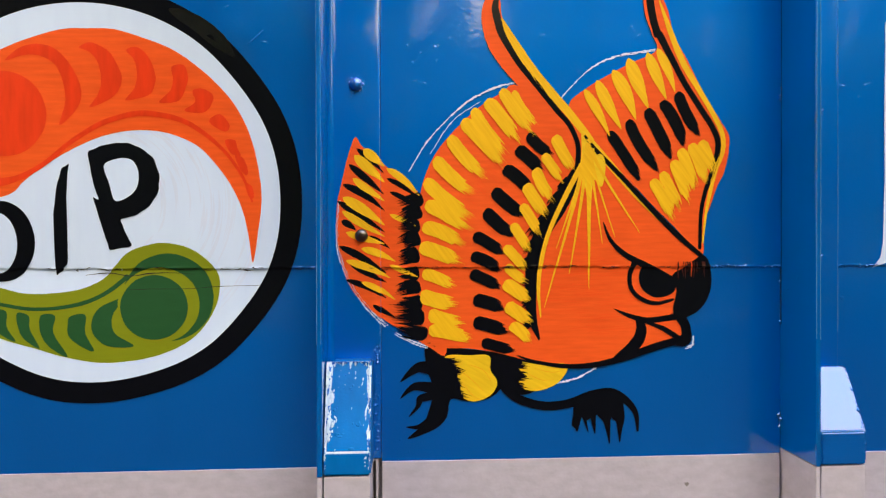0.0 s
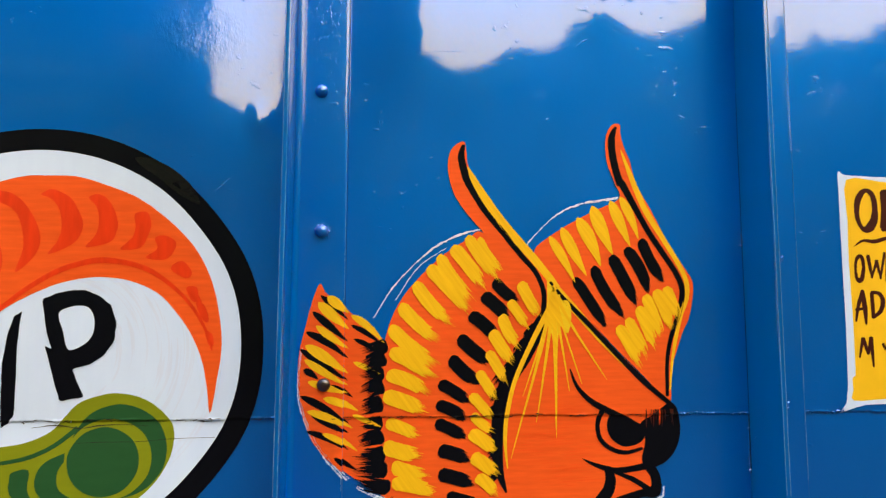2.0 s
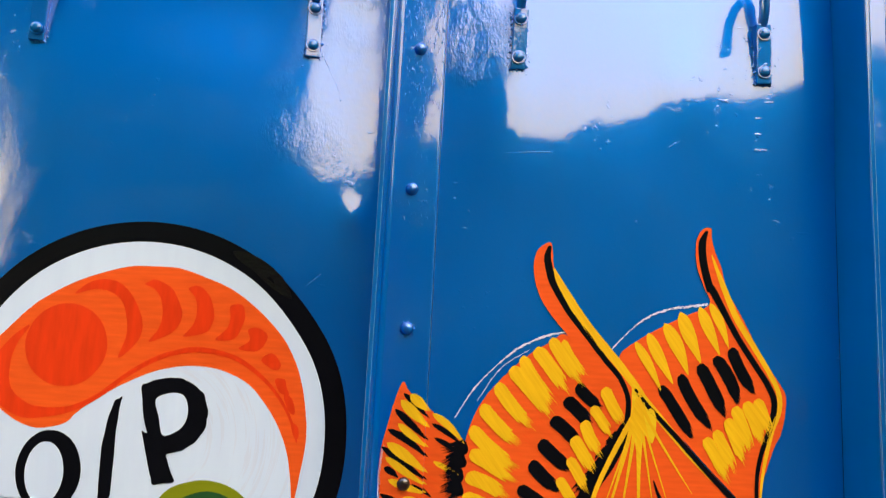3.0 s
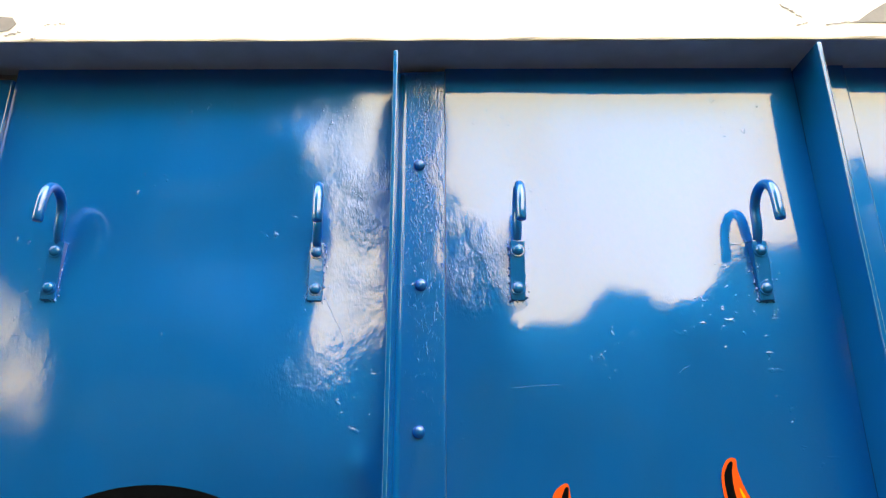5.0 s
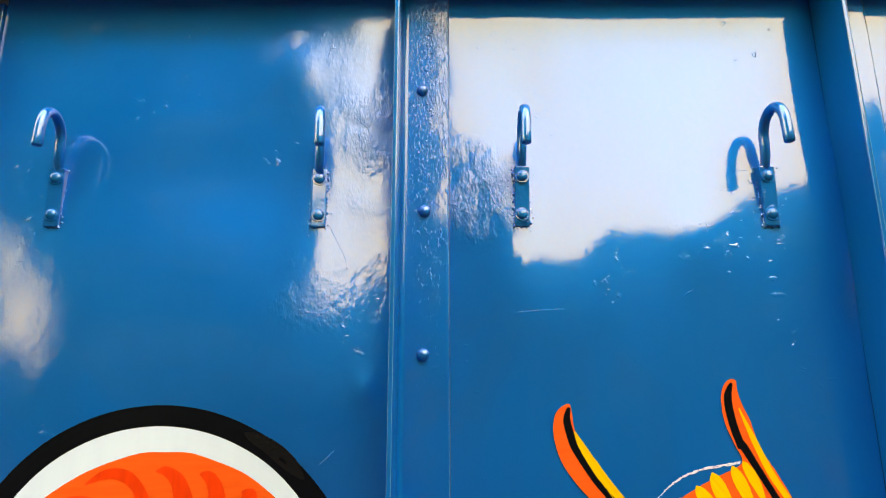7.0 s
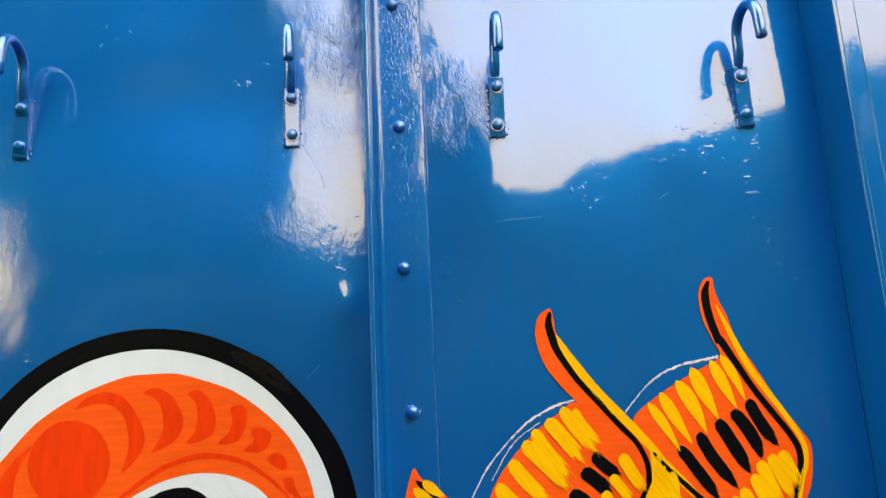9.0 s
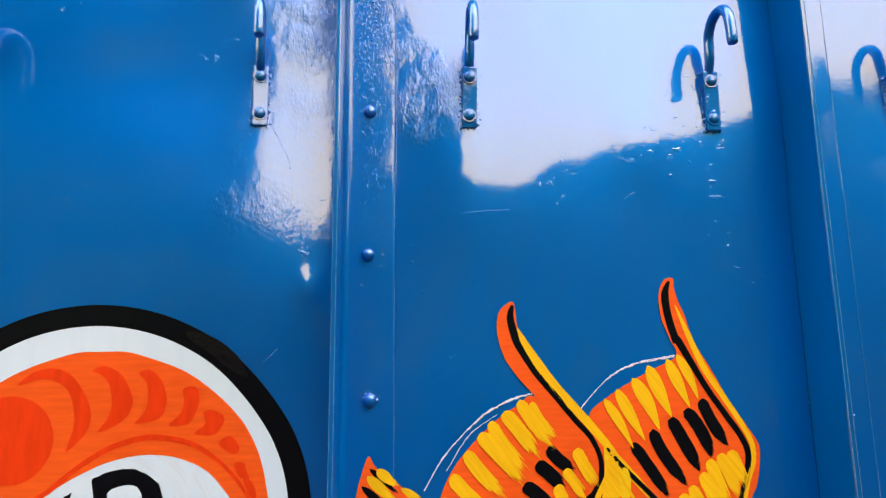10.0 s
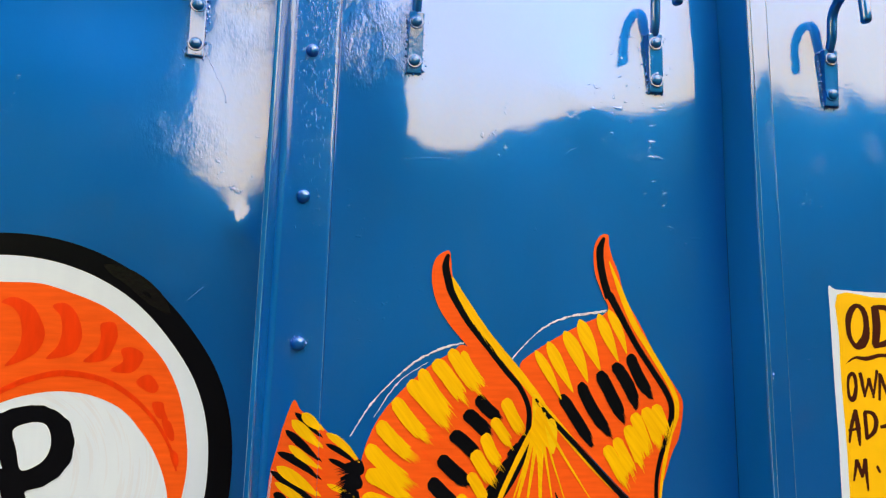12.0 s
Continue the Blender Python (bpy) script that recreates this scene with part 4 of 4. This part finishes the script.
stroke(sign, "letter", brown, 3, [(46, 29), (43, 16), (39, 11), (35, 16), (34, 29), (36, 41), (41, 46), (45, 41), (46, 29)], [4.7, 6.7, 6.7, 4.7, 3.8, 4.7, 5.8, 5.8, 4.7])
stroke(sign, "letter", brown, 3, [(53, 47), (56, 27), (58, 15)], [5.8, 4.7, 2.8])
stroke(sign, "letter", brown, 3, [(57, 15), (66, 40)], [2.8, 4.7])
stroke(sign, "letter", brown, 3, [(65, 40), (71, 14)], [5.8, 2.8])
stroke(sign, "letter", brown, 3, [(70, 14), (78, 51)], [2.8, 4.7])
stroke(sign, "letter", brown, 3, [(79, 11), (82, 47)], [3.8, 4.7])
stroke(sign, "letter", brown, 3, [(82, 46), (93, 14)], [5.8, 4.7])
stroke(sign, "letter", brown, 3, [(93, 13), (98, 47)], [2.8, 4.7])
stroke(sign, "letter", brown, 3, [(103, 49), (102, 15)], [5.8, 5.8])
stroke(sign, "letter", brown, 3, [(103, 48), (118, 52)], [4.7, 2.8])
stroke(sign, "letter", brown, 3, [(102, 32), (114, 34)], [3.8, 2.8])
stroke(sign, "letter", brown, 3, [(101, 16), (117, 17)], [4.7, 2.8])
stroke(sign, "letter", brown, 3, [(31, -46), (36, -22), (43, -3)], [2.8, 5.8, 5.8])
stroke(sign, "letter", brown, 3, [(42, -3), (45, -26), (46, -50)], [5.8, 7.7, 2.8])
stroke(sign, "letter", brown, 3, [(31, -30), (47, -27)], [3.8, 3.8])
stroke(sign, "letter", brown, 3, [(56, -6), (57, -41)], [5.8, 5.8])
stroke(sign, "letter", brown, 3, [(55, -5), (67, -7), (72, -17), (68, -31), (56, -41)], [3.8, 5.8, 6.7, 6.7, 3.8])
stroke(sign, "dash", brown, 3, [(78, -25), (88, -23)], [4.5, 6.0])
stroke(sign, "letter", brown, 3, [(34, -96), (40, -69)], [2.8, 5.8])
stroke(sign, "letter", brown, 3, [(40, -69), (47, -91)], [5.8, 4.7])
stroke(sign, "letter", brown, 3, [(47, -91), (52, -68)], [3.8, 5.8])
stroke(sign, "letter", brown, 3, [(52, -68), (54, -109)], [6.7, 2.8])
stroke(sign, "dot", brown, 3, [(69, -77), (73, -85)], [4.5, 3.7])
stroke(sign, "bar", brown, 3, [(96, -9), (165, -8)], [8.9, 8.9])
stroke(sign, "bar", brown, 3, [(91, -89), (215, -88)], [26.8, 26.8])
patch(motif, "tail", orange, 2, [(-251, 101), (-241, 88), (-213, 66), (-187, 45), (-165, 26), (-138, -15), (-139, -105), (-131, -184), (-154, -177), (-184, -158), (-212, -141), (-243, -115), (-261, -89), (-272, -52), (-276, -15), (-274, 18), (-268, 44), (-261, 74)], 1)
patch(motif, "body", orange, 3, [(-166, 26), (-156, 60), (-142, 86), (-123, 109), (-101, 131), (-78, 150), (-56, 163), (-39, 173), (-3, 150), (28, 132), (49, 112), (74, 91), (105, 59), (141, 19), (180, -19), (220, -57), (225, -77), (207, -119), (189, -140), (196, -167), (177, -178), (130, -190), (83, -202), (36, -205), (-17, -197), (-63, -185), (-101, -179), (-150, -174), (-163, -135), (-167, -75), (-169, -15)], 1)
patch(motif, "wing", orange, 4, [(153, 222), (120, 205), (89, 189), (58, 170), (35, 151), (37, 132), (51, 112), (74, 92), (105, 59), (145, 17), (184, -21), (218, -55), (220, -15), (228, 8), (239, 39), (250, 62), (256, 104), (244, 127), (222, 161), (198, 206), (178, 242), (169, 274), (161, 293), (156, 312), (155, 325), (144, 324), (136, 311), (134, 292), (137, 269), (146, 245)], 1)
patch(motif, "horn", orange, 5, [(-62, 295), (-71, 292), (-80, 283), (-84, 266), (-82, 244), (-73, 219), (-57, 196), (-41, 178), (-14, 147), (16, 117), (36, 89), (37, 61), (48, 57), (56, 83), (54, 109), (32, 138), (-14, 194), (-42, 238), (-56, 260), (-59, 282)], 1)
stroke(motif, "outline", black, 6, [(-63, 290), (-66, 274), (-61, 252), (-56, 238), (-35, 204), (-10, 173), (16, 141), (35, 119), (46, 92), (45, 61)], [4.5, 9.7, 10.4, 9.7, 8.9, 8.2, 7.5, 6.7, 6.7, 7.5])
stroke(motif, "highlight", yellow, 6, [(-57, 260), (-50, 245), (-34, 219), (-12, 188), (13, 159), (33, 137), (53, 113), (65, 98)], [2.2, 8.2, 11.2, 11.9, 11.9, 11.2, 10.4, 7.5])
stroke(motif, "outline", black, 6, [(149, 321), (143, 304), (145, 277), (154, 243), (157, 243), (171, 217), (192, 179), (214, 146), (233, 117), (240, 94), (233, 62), (222, 31), (216, 0), (215, -46)], [3.7, 10.4, 10.4, 10.4, 9.7, 8.9, 8.2, 8.2, 8.2, 8.2, 7.5, 6.0, 5.2, 4.5])
stroke(motif, "highlight", yellow, 6, [(156, 289), (171, 250), (189, 208), (213, 169), (234, 135), (246, 109), (246, 86), (237, 62), (229, 31), (223, 0), (219, -38)], [1.5, 7.5, 8.9, 7.5, 6.7, 6.7, 6.7, 6.0, 5.2, 3.7, 2.2])
stroke(motif, "outline", black, 6, [(55, 106), (74, 83), (105, 52), (145, 10), (184, -28), (219, -57)], [3.0, 6.0, 6.7, 6.7, 7.5, 6.0])
stroke(motif, "highlight", yellow, 5, [(59, 102), (86, 72), (125, 28), (161, -10)], [10.4, 10.4, 8.2, 1.5])
feathers(motif, "feather", yellow, 7, [(-58, 167, -14, 108, 16), (-42, 165, -9, 119, 11), (-78, 153, -34, 97, 19), (-96, 141, -50, 82, 16), (-110, 126, -52, 64, 20), (-128, 104, -78, 50, 18), (-147, 75, -95, 28, 18), (-160, 46, -95, -4, 19), (-159, 15, -99, -19, 19), (-163, -15, -107, -41, 19), (-167, -42, -110, -64, 20), (-163, -77, -119, -95, 16), (-166, -107, -117, -119, 20), (-155, -132, -108, -145, 19), (-155, -153, -95, -166, 18)], 0.9)
feathers(motif, "feather", black, 7, [(-22, 108, 13, 79, 16), (-37, 89, -1, 56, 18), (-54, 63, -16, 29, 18), (-69, 33, -25, -3, 18), (-80, 6, -40, -29, 18), (-95, -27, -53, -53, 16), (-98, -54, -57, -76, 16), (-99, -78, -57, -98, 16), (-95, -113, -53, -127, 18), (-95, -143, -48, -157, 18), (-84, -171, -39, -183, 15)], 0.5)
feathers(motif, "feather", yellow, 8, [(14, 106, 40, 59, 16), (-1, 81, 25, 45, 14), (-12, 62, 13, 18, 16), (-25, 41, 3, -3, 17), (-30, 14, -5, -27, 14), (-43, -12, -20, -48, 14), (-53, -42, -23, -76, 14), (-54, -91, -17, -117, 18), (-51, -121, -16, -145, 18), (-45, -147, -19, -170, 16), (-51, -68, -21, -91, 13)], 1.0)
petals(motif, "feather", yellow, 7, [(54, 168, 89, 106, 13), (71, 180, 105, 115, 16), (93, 194, 125, 128, 19), (114, 210, 142, 144, 19), (140, 218, 167, 156, 16), (154, 224, 179, 166, 13)])
feathers(motif, "feather", black, 7, [(88, 112, 133, 44, 15), (114, 128, 158, 58, 16), (140, 143, 175, 75, 17), (161, 154, 193, 92, 17), (182, 166, 215, 106, 16)], 0.3)
feathers(motif, "feather", yellow, 8, [(148, 48, 178, -6, 16), (161, 58, 187, 6, 15), (177, 74, 200, 16, 16), (187, 90, 209, 31, 16), (202, 97, 223, 45, 16), (216, 101, 234, 56, 15)], 1.0)
stroke(motif, "mane", black, 6, [(45, 64), (32, 34), (17, 8), (0, -19), (-12, -53), (-17, -91), (-16, -136), (-6, -168)], [7.5, 20.9, 23.8, 22.4, 19.4, 16.4, 13.4, 2.2])
feathers(motif, "mane_tuft", black, 6, [(36, 49, 17, 27, 12), (25, 30, 4, 4, 13), (12, 11, -10, -15, 13), (-2, -11, -23, -30, 13), (-9, -34, -28, -54, 13), (-13, -57, -36, -68, 12), (-15, -83, -34, -95, 10), (-17, -114, -31, -125, 10), (-14, -140, -29, -153, 10)], 1.6)
stroke(motif, "ray", yellow, 7, [(54, 72), (28, 23), (7, -23), (-3, -61), (-7, -99), (-4, -138)], [7.5, 6.7, 6.0, 6.0, 5.2, 1.5])
stroke(motif, "ray", yellow, 7, [(59, 95), (41, 14), (1, -125)], [6.0, 4.5, 0.7])
stroke(motif, "ray", yellow, 7, [(59, 95), (46, 40), (17, -45)], [6.0, 3.7, 0.7])
stroke(motif, "ray", yellow, 7, [(59, 95), (52, 29), (35, -80)], [6.0, 4.5, 0.7])
stroke(motif, "ray", yellow, 7, [(59, 95), (61, 22), (62, -100)], [6.0, 6.0, 0.7])
stroke(motif, "ray", yellow, 7, [(59, 95), (67, 43), (80, -39)], [6.0, 3.7, 0.7])
stroke(motif, "ray", yellow, 7, [(59, 95), (72, 46), (97, -30)], [6.0, 3.0, 0.7])
stroke(motif, "ray", yellow, 7, [(59, 95), (84, 48), (131, -24)], [6.0, 3.7, 0.7])
patch(motif, "crest", ochre, 6, [(52, 112), (68, 98), (83, 72), (79, 38), (67, 46), (63, 0), (56, 38), (50, 61), (51, 89)], 1)
stroke(motif, "brow", black, 6, [(81, -10), (91, -34), (110, -53), (136, -67), (161, -80), (183, -93)], [1.5, 5.2, 7.5, 8.9, 10.4, 10.4])
stroke(motif, "eye_rim", black, 6, [(124, -66), (118, -84), (122, -103), (138, -116), (157, -120), (179, -115)], [7.5, 6.0, 6.0, 6.0, 5.2, 3.7])
patch(motif, "eye_spot", black, 6, [(139, -67), (131, -84), (136, -101), (153, -112), (173, -109), (182, -100), (179, -86), (158, -75)], 1)
patch(motif, "nose_spot", black, 7, [(177, -83), (193, -72), (219, -55), (230, -70), (232, -96), (224, -119), (207, -135), (185, -141), (178, -129), (183, -103)], 1)
stroke(motif, "outline", black, 6, [(96, -127), (118, -137), (145, -143), (185, -138)], [0.7, 6.0, 7.5, 8.9])
stroke(motif, "outline", black, 6, [(130, -139), (134, -157), (125, -176), (97, -195)], [8.9, 14.9, 16.4, 6.0])
stroke(motif, "outline", black, 6, [(139, -145), (165, -155), (189, -170)], [3.0, 6.7, 7.5])
stroke(motif, "outline", black, 6, [(189, -140), (196, -153), (195, -171), (177, -173), (145, -182), (106, -195), (67, -203), (29, -204), (-10, -198), (-36, -189)], [13.4, 13.4, 14.9, 10.4, 10.4, 8.9, 7.5, 6.0, 4.5, 1.5])
patch(motif, "foot", black, 2, [(-156, -171), (-109, -179), (-63, -187), (-56, -212), (-59, -234), (-75, -246), (-101, -250), (-125, -247), (-131, -271), (-148, -287), (-183, -299), (-163, -280), (-155, -262), (-149, -233), (-158, -203)], 1)
stroke(motif, "claw", black, 3, [(-143, -207), (-169, -204), (-193, -223)], [22.4, 13.4, 0.7])
stroke(motif, "claw", black, 3, [(-143, -233), (-173, -229), (-193, -245)], [17.9, 10.4, 0.7])
stroke(motif, "claw", black, 3, [(-143, -241), (-165, -245), (-169, -255), (-181, -269)], [11.9, 10.4, 6.0, 0.7])
stroke(motif, "claw", black, 3, [(-139, -263), (-165, -282), (-185, -283)], [14.9, 7.5, 0.7])
patch(motif, "foot", black, 2, [(-72, -183), (-2, -197), (-10, -235), (-37, -242), (-59, -231)], 1)
patch(motif, "thigh", ochre, 4, [(-133, -190), (-101, -188), (-74, -189), (-72, -208), (-63, -225), (-72, -242), (-94, -250), (-110, -243), (-115, -220)], 1)
patch(motif, "thigh", ochre, 4, [(-39, -197), (-2, -202), (27, -200), (32, -210), (17, -228), (-10, -237), (-34, -230), (-29, -214)], 1)
stroke(motif, "leg", black, 3, [(-59, -227), (-37, -246), (-2, -257), (32, -255), (63, -245), (91, -241), (112, -251), (126, -269), (129, -294)], [8.9, 11.9, 11.9, 11.9, 13.4, 13.4, 10.4, 7.5, 2.2])
patch(motif, "claw", black, 3, [(42, -255), (75, -244), (108, -244), (111, -275), (104, -309), (99, -281), (92, -275), (90, -311), (82, -281), (72, -271), (70, -297), (64, -276), (59, -278), (61, -295), (52, -274), (46, -293), (38, -283)], 0)
chalk(motif, [(-180, 58), (-153, 101), (-108, 146), (-71, 167), (-39, 176)], [3, 4, 5, 4, 3], 725)
chalk(motif, [(-152, 81), (-123, 124), (-86, 150)], [2, 4, 2], 762)
chalk(motif, [(24, 157), (58, 192), (96, 212), (151, 222)], [3, 4, 5, 4], 995)
chalk(motif, [(-272, 18), (-275, -15), (-272, -52), (-254, -97), (-228, -131), (-211, -148)], [3, 4, 4, 4, 5, 4], 600)
chalk(motif, [(-199, -158), (-176, -170), (-156, -177)], [4, 5, 3], 700)
chalk(motif, [(16, -227), (44, -221), (72, -207)], [4, 5, 4], 983)
chalk(motif, [(207, -165), (205, -178), (197, -181)], [3, 5, 3], 1228)
for pts in ([(-116, -206), (-96, -222), (-80, -238)], [(-104, -200), (-82, -208), (-70, -226)], [(-112, -222), (-98, -240), (-86, -248)], [(-24, -212), (-4, -222), (14, -222)], [(-14, -206), (10, -212), (26, -210)]):
    stroke(motif, "brush_mark", deep_ochre, 4.5, pts, [0.3, 1.4, 0.9, 0.3])
feathers(motif, "thigh_tuft", black, 5, [(-143, -196, -112, -196, 12), (-140, -207, -107, -213, 13), (-137, -220, -105, -229, 13), (-131, -233, -101, -243, 10), (-52, -200, -21, -203, 12), (-52, -212, -17, -218, 13), (-48, -225, -21, -233, 10)], 1.6)
petals(motif, "tail_bar", black, 3, [(-249, 86, -214, 55, 8), (-259, 65, -214, 27, 10), (-267, 39, -213, 5, 10), (-274, 17, -213, -23, 10), (-269, -9, -250, -21, 9), (-235, -29, -206, -45, 7), (-272, -42, -211, -78, 10), (-259, -63, -211, -90, 10), (-263, -86, -211, -111, 8), (-228, -119, -199, -137, 7), (-210, 48, -168, 21, 7), (-206, 30, -167, 6, 7)])
petals(motif, "tail_bar", yellow, 4, [(-240, 85, -213, 64, 13), (-252, 77, -213, 43, 14), (-254, 47, -213, 18, 10), (-267, 22, -213, -14, 14), (-268, 4, -213, -29, 10), (-263, -24, -213, -39, 10), (-263, -61, -206, -84, 10), (-243, -45, -199, -62, 10), (-243, -89, -199, -113, 8), (-210, 61, -167, 25, 10), (-206, 0, -172, -15, 7), (-206, -67, -169, -83, 7)])
feathers(motif, "tail_band", black, 4, [(-162, 22, -194, 13, 19), (-164, 6, -195, -6, 21), (-166, -14, -194, -18, 18), (-166, -30, -193, -39, 21), (-167, -53, -196, -59, 21), (-167, -77, -197, -80, 19), (-165, -96, -199, -102, 18), (-163, -116, -200, -120, 21), (-160, -137, -200, -136, 21), (-156, -159, -199, -150, 19)], 1.8)

# ---- ground and surroundings across the street ----
bm = bmesh.new()
g = 40
gx = [math.copysign(abs(i / g) ** 3 * 1500, i) for i in range(-g, g + 1)]
grid = [[bm.verts.new((x, y, 0.06 * noise.noise((x * 0.3, y * 0.3, 0)) - 0.02 if max(abs(x), abs(y)) > 3 else 0.0)) for x in gx] for y in gx]
for a, b in zip(grid, grid[1:]):
    for i in range(2 * g):
        bm.faces.new((a[i], a[i + 1], b[i + 1], b[i]))
tagged(part("ground", bm, earth, smooth=True), "trodden brown earth yard beside the truck", "ground", kind="structure")


def tree(x, y, height, clumps, leaf, count, label, seed):
    """A tree whose crown is made of leaves in uneven clumps: rows of offset x, y, height, and the clump's radius."""
    rnd = random.Random(seed)
    ob = thing("tree", x, y, 0, label, "tree", "trees across the yard")
    bm = bmesh.new()
    top = min(c[2] for c in clumps)
    tube(bm, [(0, 0, -0.1), (0.05, 0, 0.4), (-0.05, 0.05, top * 0.6), (0, 0, top)], [0.24, 0.18, 0.15, 0.12], 10)
    for cx, cy, cz, r in clumps:
        tube(bm, [(0, 0, top * 0.75), (cx * 0.5, cy * 0.5, (top + cz) / 2), (cx, cy, cz)], [0.10, 0.07, 0.03], 7)
    part("trunk", bm, bark, ob, smooth=True)
    verts, faces = [], []
    weights = [c[3] ** 2 for c in clumps]
    for _ in range(count):
        cx, cy, cz, r = rnd.choices(clumps, weights)[0]
        d = Vector((rnd.gauss(0, 1), rnd.gauss(0, 1), rnd.gauss(0, 1))).normalized() * r * rnd.random() ** 0.4
        p = Vector((cx, cy, cz)) + d * (1 + 0.35 * noise.noise(d * 2))
        m = Euler((rnd.uniform(-1.2, 1.2), rnd.uniform(-1.2, 1.2), rnd.uniform(0, 6.3))).to_matrix()
        s = leaf * rnd.uniform(0.7, 1.3)
        k = len(verts)
        verts += [p + m @ Vector(q) for q in ((-s, 0, 0), (0, -0.45 * s, 0.05 * s), (s, 0, -0.1 * s), (0, 0.45 * s, 0.05 * s))]
        faces.append((k, k + 1, k + 2, k + 3))
    me = bpy.data.meshes.new("crown")
    me.from_pydata(verts, [], faces)
    me.materials.append(leaf_green)
    crown = new("crown", me)
    crown.parent = ob
    return ob


def crowd(rnd, rx, z0, z1, r, n):
    return [(rnd.uniform(-rx, rx), rnd.uniform(-rx, rx), rnd.uniform(z0, z1), r * rnd.uniform(0.7, 1.2)) for _ in range(n)]


def at_plan(slope, depth):
    return -0.15 + slope * depth, -0.85 - depth


# Unseen trees, placed and sized so the wall's reflections fit the camera's view.
R0 = random.Random(5)
tree(*at_plan(-0.155, 11), 9, [(R0.uniform(-0.75, 0.7), R0.uniform(-0.6, 0.6), 0.8 + 0.22 * i, 0.75) for i in range(62)], 0.16, 30000, "upright green tree with a narrow dense crown across the yard", 2)
tree(*at_plan(-0.68, 10.5), 9, [(R0.uniform(-0.9, 0.8), R0.uniform(-0.6, 0.6), 0.6 + 0.26 * i, 0.8) for i in range(36)], 0.17, 20000, "leafy green tree branching from the ground across the yard", 8)
tree(*at_plan(-0.56, 11.5), 9, [(R0.uniform(-0.9, 0.9), R0.uniform(-0.6, 0.6), 0.6 + 0.21 * i, 0.85) for i in range(52)], 0.17, 26000, "tall green tree with leaves down to the ground across the yard", 9)
tree(*at_plan(-0.42, 10), 9, crowd(R0, 1.9, 1.4, 9.0, 1.3, 38) + crowd(R0, 2.6, 8.5, 13.0, 1.4, 22), 0.18, 36000, "broad green tree with a dense crown across the yard", 1)
tree(*at_plan(-0.87, 10), 9, [(R0.uniform(-0.8, 0.8), R0.uniform(-0.6, 0.6), 0.6 + 0.24 * i, 0.8) for i in range(36)], 0.17, 20000, "leafy green tree branching from the ground across the yard", 10)
tree(*at_plan(-1.05, 9.5), 9, crowd(R0, 2.6, 4.3, 11.0, 1.5, 34), 0.17, 16000, "tall green tree with a high crown across the yard", 3)
# Two unseen trees added to limit the sky light from either side.
tree(*at_plan(-2.4, 6), 9, crowd(R0, 2.8, 1.6, 4.4, 1.4, 30), 0.17, 10000, "low spreading green tree at the side of the yard", 4)
tree(*at_plan(2.2, 7), 9, crowd(R0, 2.8, 1.6, 4.2, 1.4, 30), 0.17, 10000, "low spreading green tree at the far side of the yard", 6)
for slope in (-1.15, -0.3, -0.08, -0.03, 0.02, 0.07, 0.13, 0.2, 0.27, 0.35, 0.43, 0.51, 0.59, 0.67, 0.76, 0.86, 0.97, 1.1, 1.25, 1.45, 1.7, 2.0):
    rise = 0.305 + 0.335 * (max(0.0, slope) if slope < 1.2 else 0.35) + R0.uniform(-0.014, 0.014) + (0.055 if abs(slope) < 0.06 else 0.0 if abs(slope) < 0.1 else 0.045 if slope == 0.27 else 0) if slope > -0.1 else (0.14 if slope < -0.8 else 0.24)
    wide = 0.55 if slope < 0.8 else 1.0
    h = 1.75 + 12 * rise
    tree(*at_plan(slope, 12 + R0.uniform(-0.3, 0.3)), h, crowd(R0, wide, 0.5, h - 1.2, 0.66 if wide < 1 else 0.9, 24) + [(0, 0, h - 0.7, 0.6), (0.3, 0, h - 1.0, 0.6), (-0.3, 0, h - 0.9, 0.6)], 0.15, 8500, "bushy green tree in the row across the yard", int(200 + 50 * slope))

# Unseen trees added at both ends so the rib edges reflect dark.
for x, y in ((-12.5, -3.2), (-13, 1.5), (-12, -6.5), (11.5, -3.0), (12, 1.5), (11.5, -6.0)):
    high = 6.8 if x > 0 else 3.6
    tree(x, y, 8, crowd(R0, 1.5, 0.6, high, 1.3 if x > 0 else 1.0, 30), 0.2, 9000, ("thick" if x > 0 else "low thick") + " unseen green tree added at the end of the yard", int(300 + 10 * x + y))
